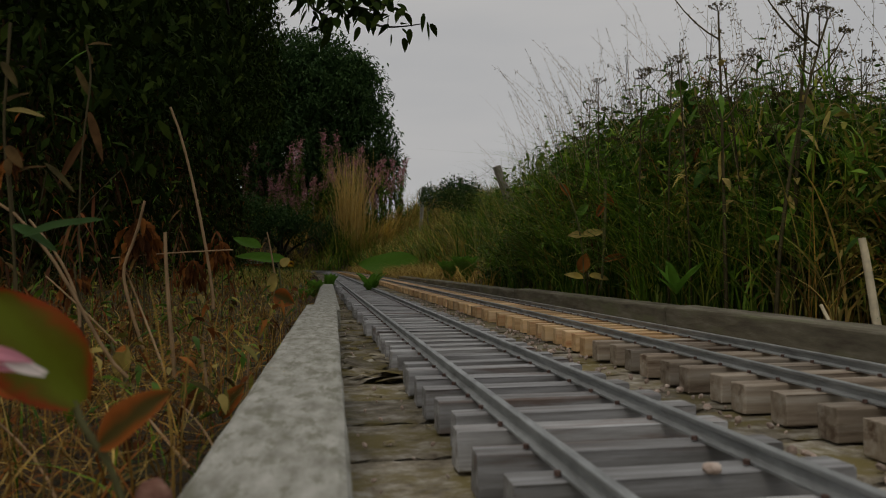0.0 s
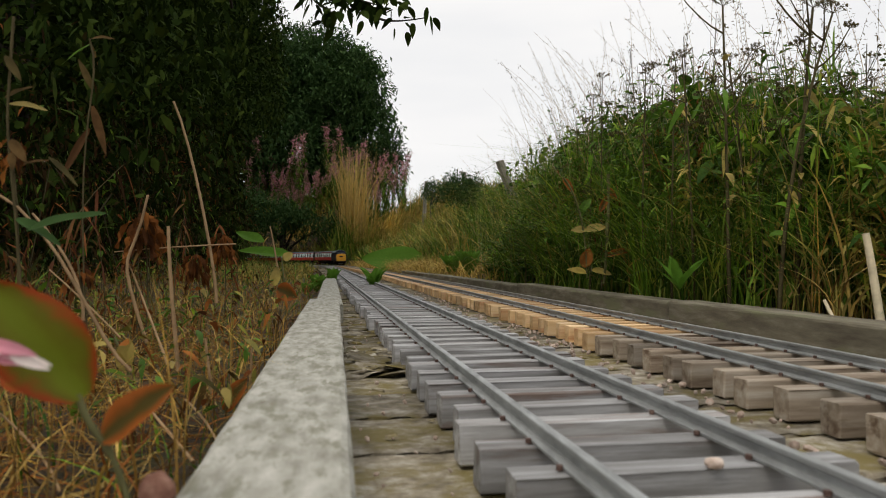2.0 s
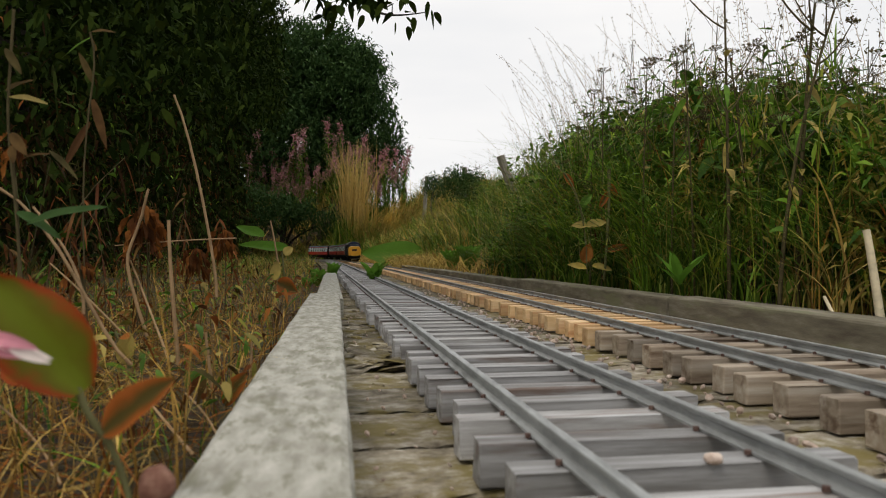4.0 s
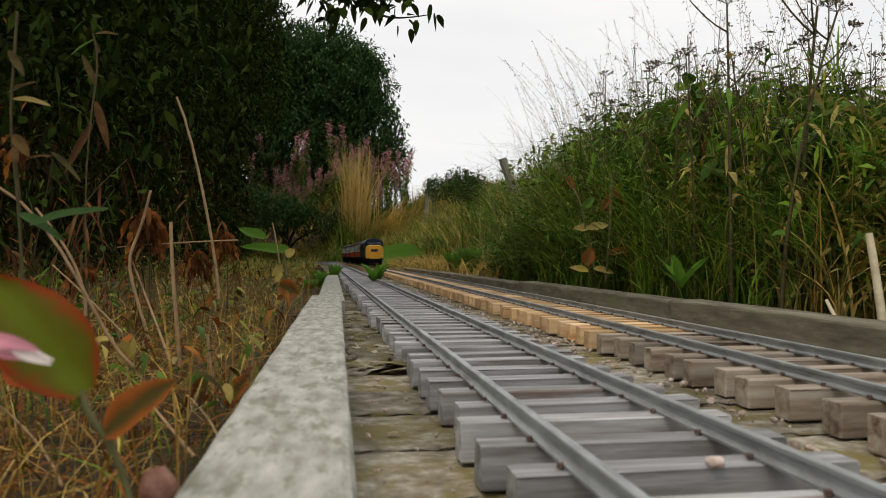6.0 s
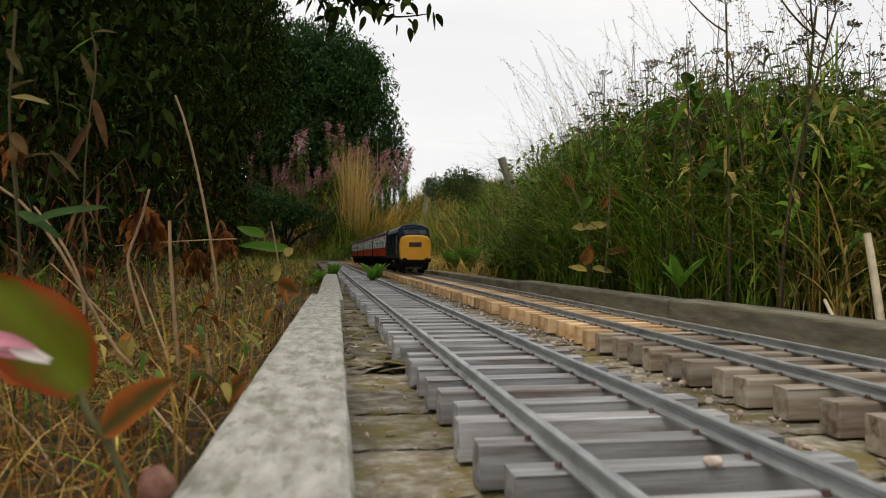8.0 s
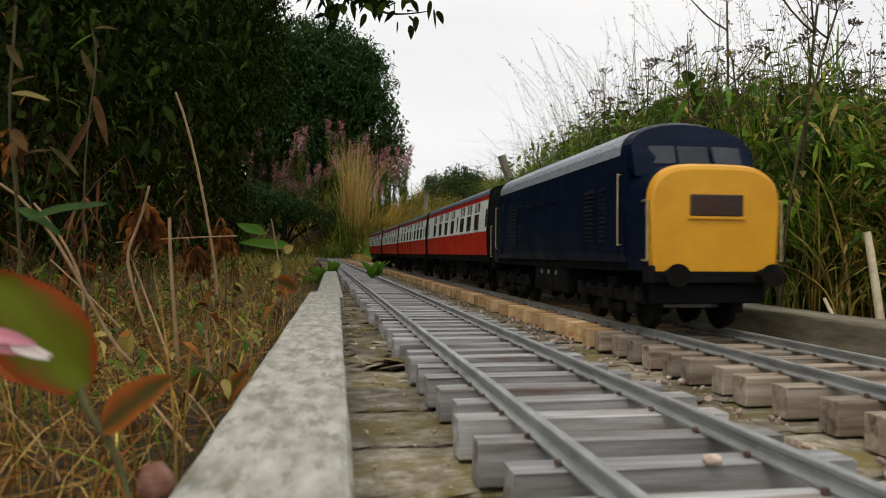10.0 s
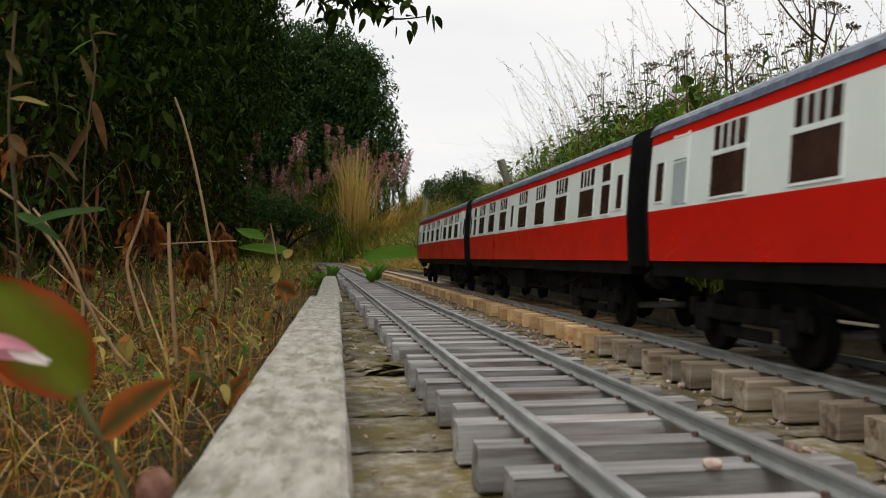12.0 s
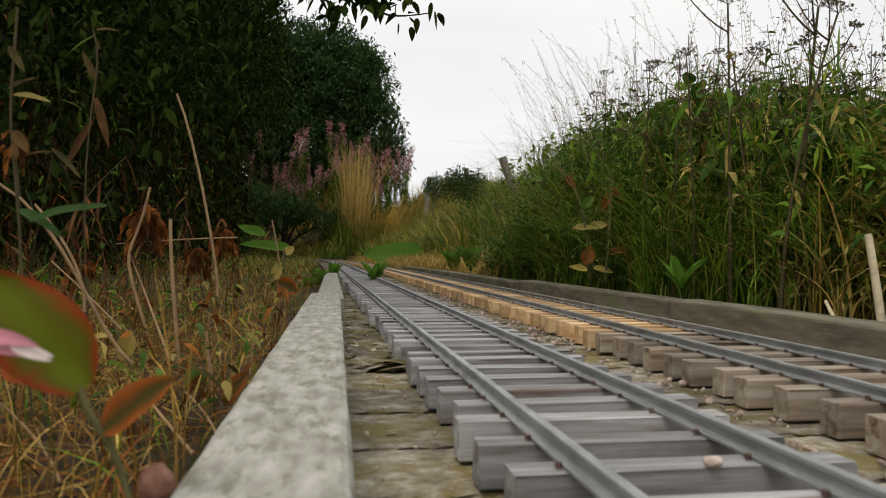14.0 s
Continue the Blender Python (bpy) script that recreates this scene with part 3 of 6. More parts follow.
def make_grit():
    p = bmesh.new()
    r = random.Random(12)
    for i in range(420):
        y = r.uniform(0.5, 4.0) ** 1.0
        side = r.choice((0, 0, 1, 2))
        x = x2_at(y) - 0.19 + r.uniform(-0.045, 0.05) if side < 2 else left_x(y) + r.uniform(0.015, 0.1)
        q = r.uniform(0.0015, 0.0065) if side < 2 else r.uniform(0.0012, 0.004)
        made = bmesh.ops.create_icosphere(p, subdivisions=1, radius=q)["verts"]
        m = pose(x, y, -0.049 + q * 0.3, r.uniform(0, 180), r.uniform(0, 180), 0) @ Matrix.Diagonal((1, r.uniform(0.6, 1), r.uniform(0.45, 0.8), 1))
        bmesh.ops.transform(p, matrix=m, verts=made)
    ob = part("gravel", p, M_GRIT)
    tagged(ob, "buff gravel chips and wood crumbs on the deck", "gravel", kind="stuff")
    p = bmesh.new()
    made = bmesh.ops.create_icosphere(p, subdivisions=2, radius=0.0062)["verts"]
    for v in p.verts:
        v.co *= r.uniform(0.86, 1.1)
    bmesh.ops.transform(p, matrix=pose(0.190, 0.516, SLEEPER_TOP + 0.003) @ Matrix.Diagonal((1.15, 0.9, 0.75, 1)), verts=made)
    tagged(part("pebble", p, M_GRIT), "small buff pebble resting on a sleeper", "pebble")


make_grit()


def splinters():
    """Slate-like flakes of rotten plank between the board and the sleepers."""
    r = random.Random(31)
    deck = bpy.data.objects["track_deck"]
    zones = [(1.17, 1.46, 60, 0.027, 0.011), (0.5, 1.15, 7, 0.006, 0.001), (1.5, 2.6, 22, 0.014, 0.003)]
    for y0, y1, n, size, pile in zones:
        for k in range(n):
            y = r.uniform(y0, y1)
            x = left_x(y) + r.uniform(0.012, 0.125)
            bm = bmesh.new()
            q = size * r.uniform(0.5, 1.4)
            m = r.randrange(5, 8)
            ring = [(q * r.uniform(0.5, 1.7) * math.cos(6.283 * i / m), q * r.uniform(0.3, 0.9) * math.sin(6.283 * i / m)) for i in range(m)]
            th = r.uniform(0.0006, 0.0016)
            lo = [bm.verts.new((a, b, -th)) for a, b in ring]
            hi = [bm.verts.new((a * 0.9, b * 0.88, th + r.uniform(-0.001, 0.001))) for a, b in ring]
            bm.faces.new(lo[::-1])
            bm.faces.new(hi)
            for i in range(m):
                bm.faces.new((lo[i], lo[(i + 1) % m], hi[(i + 1) % m], hi[i]))
            ob = part("splinter", bm, M_DECK, deck)
            ob.matrix_basis = pose(x, y, -0.051 + th + pile * r.random() ** 1.5, r.uniform(-13, 13), r.uniform(-13, 13), r.uniform(-30, 40))


splinters()


# ---- the train ----
COACH, PITCH, LOCO = 1.49, 1.58, 1.22
Z_SILL, Z_WAIST, Z_TOP, Z_EAVE, Z_ROOF = 0.128, 0.209, 0.318, 0.333, 0.368


def half_width(z):
    """The coach side: upright below the waist, leaning in above it."""
    if z < Z_WAIST:
        return 0.116 + 0.003 * (z - Z_SILL) / (Z_WAIST - Z_SILL)
    t = (z - Z_WAIST) / (Z_EAVE - Z_WAIST)
    return 0.119 - 0.010 * t ** 1.3


def side_band(z0, z1, length, n=4, proud=0.0):
    """A hollow band of both sides, as a closed section drawn along the body."""
    zs = [z0 + (z1 - z0) * i / n for i in range(n + 1)]
    sec = [(half_width(z) + proud, z) for z in zs] + [(-half_width(z) - proud, z) for z in zs[::-1]]
    return extrude_section(sec, -length / 2, length / 2)


def roof_section(z_eave, z_top, w, over=0.003, square=0.8):
    pts = []
    for i in range(17):
        a = math.pi * i / 16
        c = math.cos(a)
        pts.append(((w + over) * math.copysign(abs(c) ** square, c), z_eave + (z_top - z_eave) * math.sin(a) ** 0.75))
    return pts


def wheel_set(parent, y, z=0.04):
    for side in (-1, 1):
        bm = rod(0.040, 0.012, "x", (side * 0.068, y, z + 0.001), 20)
        rod(0.0445, 0.004, "x", (side * 0.0605, y, z + 0.001), 20, bm)
        rod(0.012, 0.012, "x", (side * 0.078, y, z + 0.001), 10, bm)
        part("wheel", bm, M_UNDER, parent)
    part("axle", rod(0.006, 0.13, "x", (0, y, z + 0.001), 8), M_STEEL, parent)


def bogie(parent, y, base=0.2, axles=2):
    bm = bmesh.new()
    half = base / 2
    for side in (-1, 1):
        box(0.010, base + 0.075, 0.022, (side * 0.088, y, 0.056), 0.003, bm)
        box(0.008, base * 0.55, 0.016, (side * 0.088, y, 0.032), 0.003, bm)
        for k in range(axles):
            ya = y - half + base * k / (axles - 1)
            box(0.014, 0.030, 0.032, (side * 0.092, ya, 0.042), 0.004, bm)
            for q in (-0.026, 0.026):
                rod(0.008, 0.026, "z", (side * 0.092, ya + q, 0.062), 10, bm)
        for q in range(5):
            box(0.006, 0.012, 0.004, (side * 0.0955, y - 0.03 + 0.015 * q, 0.05), 0, bm)
    box(0.17, 0.05, 0.03, (0, y, 0.075), 0.003, bm)
    ob = part("bogie", bm, M_UNDER, parent, "black bogie frame with springs and axle boxes")
    for k in range(axles):
        wheel_set(ob, y - half + base * k / (axles - 1))
    return ob


def buffer_pair(parent, y, sign):
    for side in (-1, 1):
        bm = rod(0.010, 0.035, "y", (side * 0.077, y + sign * 0.016, 0.098), 12)
        rod(0.019, 0.005, "y", (side * 0.077, y + sign * 0.036, 0.098), 16, bm)
        part("buffer", bm, M_UNDER, parent)


def on_side(y, z, side):
    """A pose on the coach's side, its x outward and z up along the leaning panel."""
    dz = 0.004
    lean = math.degrees(math.atan2(half_width(z - dz) - half_width(z + dz), 2 * dz))
    turn = pose(0, 0, 0, 0, -lean, 0) if side > 0 else pose(0, 0, 0, 0, 0, 180) @ pose(0, 0, 0, 0, -lean, 0)
    return Matrix.Translation((side * half_width(z), y, z)) @ turn


def panel(w, h, thick, bm=None, y=0.0, z=0.0, x=0.0, bevel=0.0):
    return box(thick, w, h, (x, y, z), bevel, bm)


def big_window(parent, y, side):
    """A deep brown pane below a row of four small ventilator panes, in a pale frame."""
    w, lo, hi = 0.086, 0.056, 0.034
    z_mid = Z_WAIST + 0.008 + lo / 2
    bm = panel(w + 0.007, 0.0035, 0.0025, y=0, z=-lo / 2 - 0.0017)
    panel(w + 0.007, 0.007, 0.0030, bm, 0, lo / 2 + 0.0035)
    for q in (-1, 1):
        panel(0.0035, lo, 0.0022, bm, q * (w / 2 + 0.0018), 0)
    for q in (-1, 0, 1):
        panel(0.0048, hi, 0.0026, bm, q * (w - 0.008) / 4, lo / 2 + 0.007 + hi / 2, 0.0)
    win = part("window", bm, M_CREAM, parent, "coach window with brown pane and ventilator row")
    win.matrix_basis = on_side(y, z_mid, side)
    bm = panel(w, lo, 0.0016, x=-0.0002)
    part("pane", bm, M_BROWNPANE, win)
    bm = panel(w - 0.008, hi, 0.0016, z=lo / 2 + 0.007 + hi / 2)
    part("ventilator_pane", bm, M_BROWNPANE, win)
    return win


def narrow_window(parent, y, side, w=0.027, grey=False):
    h = 0.062
    z_mid = Z_WAIST + (0.014 if not grey else 0.006) + h / 2
    if grey:
        bm = panel(w + 0.008, 0.004, 0.003, z=h / 2 + 0.002)
        for q in (-1, 1):
            panel(0.003, h + 0.045, 0.0026, bm, q * (w / 2 + 0.0015), 0.0225)
        panel(w + 0.008, 0.003, 0.003, bm, 0, h / 2 + 0.041)
        win = part("door_window", bm, M_CREAM, parent, "pale grey droplight in a coach door")
        part("pane", panel(w, h, 0.0016), M_GREYPANE, win)
        part("upper_pane", panel(w - 0.004, 0.032, 0.006, z=h / 2 + 0.021, bevel=0.001), M_CREAM, win)
    else:
        bm = panel(w + 0.005, 0.0025, 0.0022, z=-h / 2 - 0.0012)
        panel(w + 0.005, 0.0025, 0.0022, bm, 0, h / 2 + 0.0012)
        for q in (-1, 1):
            panel(0.0025, h, 0.0022, bm, q * (w / 2 + 0.0012), 0)
        win = part("narrow_window", bm, M_CREAM, parent)
        part("pane", panel(w, h, 0.0016), M_BROWNPANE, win)
    win.matrix_basis = on_side(y, z_mid, side)
    return win


def tall_window(parent, y, side):
    """A narrow brown pane below one small ventilator pane."""
    w, lo, hi = 0.044, 0.056, 0.034
    bm = panel(w + 0.006, 0.0035, 0.0025, z=-lo / 2 - 0.0017)
    panel(w + 0.006, 0.007, 0.0030, bm, 0, lo / 2 + 0.0035)
    for q in (-1, 1):
        panel(0.003, lo + hi + 0.007, 0.0022, bm, q * (w / 2 + 0.0015), (hi + 0.007) / 2)
    win = part("tall_window", bm, M_CREAM, parent, "narrow coach window with brown panes")
    win.matrix_basis = on_side(y, Z_WAIST + 0.008 + lo / 2, side)
    part("pane", panel(w, lo, 0.0016), M_BROWNPANE, win)
    part("ventilator_pane", panel(w - 0.003, hi, 0.0016, z=lo / 2 + 0.007 + hi / 2), M_BROWNPANE, win)
    return win


def make_coach(doors):
    """A coach; its own +y is its rear. doors: pale droplights beside the end windows."""
    c = tagged(new("railway_coach"), "model railway coach, crimson below and cream above, " + ("grey roof", "pale door windows", "narrow end windows")[doors],
               "railway coach", "coaches of the train")
    L = COACH
    part("lower_side", side_band(Z_SILL, Z_WAIST, L), M_RED, c, "glossy crimson lower panels")
    part("upper_side", side_band(Z_WAIST, Z_TOP, L - 0.0004), M_CREAM, c, "pale cream upper panels")
    part("cantrail", side_band(Z_TOP, Z_EAVE, L - 0.0002, 2, 0.0006), M_RED, c, "thin crimson band under the roof")
    part("roof", extrude_section(roof_section(Z_EAVE, Z_ROOF, half_width(Z_EAVE)), -L / 2 - 0.004, L / 2 + 0.004), M_ROOF, c, "blue-grey roof dulled by dew")
    for sign in (-1, 1):
        sec = [(half_width(z) + 0.002, z) for z in (0.118, 0.15, Z_WAIST, 0.26, 0.30, Z_EAVE)]
        sec = sec + roof_section(Z_EAVE, Z_ROOF + 0.001, half_width(Z_EAVE))[1:-1] + [(-x, z) for x, z in sec[::-1]]
        y = sign * (L / 2 + 0.003)
        part("end_wall", extrude_section(sec, y - 0.0025, y + 0.006), M_BLACK, c)
        bm = bmesh.new()
        for k in range(3):
            box(0.09 - 0.006 * (k % 2), 0.007, 0.19 - 0.006 * (k % 2), (0, y + sign * (0.0095 + 0.0075 * k), 0.222), 0.002, bm)
        part("gangway", bm, M_BLACK, c, "folded black gangway bellows")
        buffer_pair(c, sign * (L / 2), sign)
        bogie(c, sign * (L / 2 - 0.24), 0.21)
    part("solebar", box(0.222, L - 0.004, 0.024, (0, 0, 0.1155), 0.002), M_BLACK, c)
    part("battery_box", box(0.19, 0.20, 0.058, (0, -0.14, 0.075), 0.004), M_UNDER, c)
    part("underframe", box(0.14, L - 0.30, 0.036, (0, 0, 0.086), 0.003), M_BLACK, c)
    part("dynamo", box(0.16, 0.13, 0.05, (0, 0.21, 0.07), 0.006), M_UNDER, c)
    part("vacuum_tank", rod(0.026, 0.15, "y", (0.05, 0.14, 0.076), 14), M_UNDER, c)
    bm = bmesh.new()
    for side in (-1, 1):
        for a, b in (((-0.42, 0.1), (-0.22, 0.058)), ((0.42, 0.1), (0.22, 0.058))):
            length = math.hypot(b[0] - a[0], b[1] - a[1])
            box(0.005, length, 0.006, (side * 0.08, (a[0] + b[0]) / 2, (a[1] + b[1]) / 2), 0, bm,
                pose(0, 0, 0, math.degrees(math.atan2(b[1] - a[1], b[0] - a[0])), 0, 0))
        box(0.005, 0.44, 0.006, (side * 0.08, 0, 0.057), 0, bm)
    part("truss_rod", bm, M_UNDER, c)
    for k in range(5):
        part("roof_ventilator", rod(0.011, 0.010, "z", (0.02 * (-1) ** k, -0.6 + 0.3 * k, Z_ROOF + 0.001), 12), M_ROOF, c)
    bays, middle = (((0.260, 0.440, 0.612, 0.785, 1.013, 1.158, 1.305), 0.908), ((0.246, 0.426, 0.593, 0.764, 0.990, 1.138, 1.288), 0.882),
                    ((0.218, 0.388, 0.558, 0.728, 0.960, 1.120, 1.275), 0.842))[doors]
    for side in (-1, 1):
        for y in bays:
            big_window(c, L / 2 - y, side)
        narrow_window(c, L / 2 - middle, side)
        narrow_window(c, L / 2 - 0.04, side)
        narrow_window(c, L / 2 - 1.468, side)
        if doors == 2:
            tall_window(c, L / 2 - 0.11, side)
            tall_window(c, L / 2 - 1.395, side)
        elif doors:
            narrow_window(c, L / 2 - 0.108, side, 0.044, True)
            narrow_window(c, L / 2 - 1.405, side, 0.044, True)
    return c


def make_loco():
    """A nose-fronted diesel; its own -y is its front."""
    g = tagged(new("diesel_locomotive"), "dark blue model diesel locomotive with yellow nose ends", "locomotive")
    L = LOCO
    zb, ze, zt = 0.118, 0.312, 0.376
    nose = 0.10
    body = []
    for x, z in ((0.108, zb), (0.113, 0.135), (0.115, 0.18), (0.114, 0.25), (0.109, ze)):
        body.append((x, z))
    sec = body + [(-x, z) for x, z in body[::-1]]
    half = L / 2 - nose
    part("body_side", extrude_section(sec, -half, half), M_BLUE, g, "dark blue painted body sides")
    part("roof", extrude_section(roof_section(ze, zt, 0.109, 0.001, 1.05), -half + 0.03, half - 0.03), M_DEW, g, "grey roof wet with dew")
    for sign in (-1, 1):
        # nose: a rounded block, lower than the roof
        bm = bmesh.new()
        rings = []
        for t, shrink, top in ((0.0, 1.0, 0.290), (0.55, 0.998, 0.289), (0.86, 0.985, 0.286), (0.97, 0.96, 0.281), (1.0, 0.92, 0.275)):
            pts = []
            for i in range(25):
                a = math.pi * i / 24
                c, s = math.cos(a), math.sin(a)
                x = 0.112 * shrink * math.copysign(abs(c) ** 0.5, c)
                z = 0.205 + (top - 0.205) * abs(s) ** 0.72
                pts.append((x, z))
            pts = [(0.106 * shrink, 0.104)] + pts + [(-0.106 * shrink, 0.104)]
            rings.append([bm.verts.new((x, sign * (half + nose * t), z)) for x, z in pts])
        for a, b in zip(rings, rings[1:]):
            for j in range(len(a)):
                bm.faces.new((a[j], a[(j + 1) % len(a)], b[(j + 1) % len(a)], b[j]))
        bm.faces.new(rings[-1])
        bm.faces.new(rings[0])
        bmesh.ops.recalc_face_normals(bm, faces=bm.faces[:])
        for f in bm.faces:
            f.material_index = 1 if abs(f.calc_center_median().y) > half + nose * 0.8 else 0
        ob = part("nose", bm, M_BLUE, g, "rounded nose with full yellow front")
        ob.data.materials.append(M_YELLOW)
        y = sign * (L / 2 + 0.001)
        part("headcode_panel", box(0.088, 0.004, 0.036, (0, y, 0.215), 0.002), M_BROWNPANE, ob, "dark brown blank headcode panel")
        part("headcode_ledge", box(0.094, 0.006, 0.005, (0, y, 0.1935), 0.001), M_YELLOW, ob)
        # cab front with three raked windscreens below a domed roof end
        bm = bmesh.new()
        low = [bm.verts.new((x, sign * (half + 0.03), 0.27)) for x in (-0.105, 0.105)]
        prof = roof_section(ze, zt, 0.109, 0.0, 1.05)
        back = [bm.verts.new((x, sign * (half - 0.035), z)) for x, z in prof]
        front = [bm.verts.new((x * 0.97, sign * (half + 0.018 - 0.03 * (z - ze) / (zt - ze)), ze + (z - ze) * 0.9)) for x, z in prof]
        for j in range(len(prof) - 1):
            bm.faces.new((back[j], back[j + 1], front[j + 1], front[j]))
        bm.faces.new([low[0], low[1]] + front)
        bm.faces.new((low[1], front[0], back[0]))
        bm.faces.new((low[0], back[-1], front[-1]))
        bmesh.ops.recalc_face_normals(bm, faces=bm.faces[:])
        cab = part("cab_front", bm, M_BLUE, g)
        for k in (-1, 0, 1):
            bm = box(0.054, 0.004, 0.036, (0, 0, 0), 0.002)
            pane = part("windscreen", bm, M_CABGLASS, cab, "blue-grey cab windscreen")
            pane.matrix_basis = pose(k * 0.060, sign * (half + 0.017), 0.309, sign * 21, 0, -k * sign * 9)
        bm = box(0.218, 0.03, 0.030, (0, sign * (L / 2 - 0.016), 0.099), 0.003)
        box(0.19, 0.02, 0.034, (0, sign * (L / 2 - 0.03), 0.066), 0.003, bm)
        part("buffer_beam", bm, M_BLACK, g)
        buffer_pair(g, sign * (L / 2 - 0.004), sign)
        bogie(g, sign * (L / 2 - 0.235), 0.25, 3)
        for side in (-1, 1):
            xs = side * 0.1165
            bm = rod(0.0016, 0.13, "z", (xs + side * 0.003, sign * (half - 0.012), 0.212), 6)
            for q in (-0.063, 0.063):
                rod(0.0014, 0.006, "x", (xs, sign * (half - 0.012), 0.212 + q), 6, bm)
            part("handrail", bm, M_BRASS, g, "tarnished cab door handrail")
            bm = rod(0.0018, 0.10, "z", (side * 0.112, sign * (L / 2 - 0.004), 0.172), 6)
            rod(0.0018, 0.022, "y", (side * 0.112, sign * (L / 2 - 0.014), 0.222), 6, bm)
            rod(0.0018, 0.022, "y", (side * 0.112, sign * (L / 2 - 0.014), 0.122), 6, bm)
            part("nose_handrail", bm, M_BRASS, g, "yellowed nose handrail")
            part("cab_door", box(0.0022, 0.058, 0.155, (side * 0.1148, sign * (half - 0.052), 0.208), 0.0006), M_BLUE, g)
            part("cab_side_window", box(0.002, 0.05, 0.035, (side * 0.1125, sign * (half - 0.055), 0.262), 0.0006), M_CABGLASS, g)
    for side in (-1, 1):
        for y0, n, w in ((-0.34, 12, 0.055), (-0.415, 12, 0.035), (0.29, 12, 0.085)):
            bm = bmesh.new()
            for k in range(n):
                box(0.004, w, 0.0042, (side * 0.1155, y0, 0.158 + k * 0.0088), 0, bm, pose(0, 0, 0, 0, side * 28, 0))
            ob = part("grille", bm, M_BLUE, g, "louvred dark blue body grille")
        for y0 in (-0.1, 0.0, 0.1):
            part("body_panel", box(0.002, 0.07, 0.02, (side * 0.1150, y0, 0.262), 0.0006), M_BLUE, g)
    bm = box(0.195, 0.26, 0.072, (0, 0.0, 0.078), 0.006)
    part("fuel_tank", bm, M_UNDER, g, "grimy grey fuel tank")
    for y0 in (-0.06, 0.0, 0.06):
        for side in (-1, 1):
            part("tank_gauge", rod(0.006, 0.003, "x", (side * 0.0985, y0, 0.088), 12), M_STEEL, g)
    part("underframe", box(0.20, L - 2 * nose, 0.018, (0, 0, 0.110), 0.002), M_UNDER, g)
    for k in range(4):
        part("roof_fan", rod(0.028, 0.006, "z", (0, -0.30 + 0.09 * k, zt + 0.001), 18), M_ROOF, g)
    part("roof_hatch", box(0.09, 0.24, 0.006, (0, 0.22, zt), 0.002), M_ROOF, g)
    return g


loco = make_loco()
loco.scale = (1.08, 1, 1)
coach_a = make_coach(0)
coach_b = make_coach(1)
coach_c = make_coach(2)
coach_d = copy_thing(coach_b, Matrix())

SPEED = 2.15
S_CAM = arc_at_y(LINE2, ARC2, 0.0)


def vehicle_rows(behind, length, turned=0):
    """Rows for one vehicle whose front end runs so far behind the nose of the train."""
    rows = []
    for k in range(57):
        t = k * 0.25
        surge = float(np.interp(t, (8.5, 10.25, 11.0, 11.5, 12.0, 12.5, 13.0, 14.0), (0, 0.035, 0.035, -0.025, -0.02, 0.02, 0.01, 0)))
        front = S_CAM + (5.085 - SPEED * (t - 8.2)) + surge + behind
        a, b = front + length * 0.16, front + length * 0.84
        xa, ya, _ = on_line(LINE2, ARC2, a)
        xb, yb, _ = on_line(LINE2, ARC2, b)
        rows.append((t, pose((xa + xb) / 2, (ya + yb) / 2, 0.001, 0, 0, math.degrees(math.atan2(-(xb - xa), yb - ya)) + turned)))
    return rows


# ---- plants: helpers ----
def arr(*p):
    return np.array(p, float)


def stem_path(points, rows=7):
    """A smooth path through a few points, as (1, rows, 3)."""
    p = np.array(points, float)
    s = np.linspace(0, 1, len(p))
    q = np.linspace(0, 1, rows)
    deg = min(3, len(p) - 1)
    return np.stack([np.polyval(np.polyfit(s, p[:, c], deg), q) for c in range(3)], -1)[None]


def ground_points(n, y0, y1, o0, o1, power=1.0):
    """Points on the ground, by the distance along and the offset from the second track."""
    y = y0 + (y1 - y0) * rng.random(n) ** power
    x = x2_at(y) + u(o0, o1, n)
    return np.stack([x, y, ground_z(x, y)], -1)


def broad_leaf(plot, base, tip, width, up=(0, 0, 1), sag=0.12, fold=0.25, mat=0, rows=11, wave=0.06):
    """One broad leaf with a folded midrib and a wavy edge, three columns each side."""
    base, tip, up = arr(*base), arr(*tip), arr(*up)
    way = tip - base
    length = np.linalg.norm(way)
    side = np.cross(way, up)
    side /= np.linalg.norm(side)
    nrm = np.cross(side, way / length)
    t = np.linspace(0, 1, rows)
    prof = np.sin(np.pi * np.clip(t * 0.96 + 0.03, 0, 1) ** 0.8) ** 0.8
    cols = np.linspace(-1, 1, 7)
    V = np.zeros((rows, 7, 3))
    for i in range(rows):
        mid = base + way * t[i] - arr(0, 0, 1) * sag * length * t[i] ** 2
        for j, c in enumerate(cols):
            V[i, j] = mid + side * c * prof[i] * width / 2 + nrm * width * (fold * abs(c) * prof[i] + wave * math.sin(9 * t[i] + 2.1 * c + width * 70) * abs(c))
    i = (np.arange(rows - 1)[:, None] * 7 + np.arange(6)[None])
    plot.add(V, np.stack([i, i + 1, i + 8, i + 7], -1), mat)


# ---- grass and herbs on the bank beside the line ----
def tussocks(n, k, y0, y1, o0, o1, spread):
    """Ground points gathered into n tussocks of k."""
    c = ground_points(n, y0, y1, o0, o1)
    b = np.repeat(c, k, 0) + rng.normal(0, 1, (n * k, 3)) * arr(spread, spread, 0)
    b[:, 2] = ground_z(b[:, 0], b[:, 1])
    return b


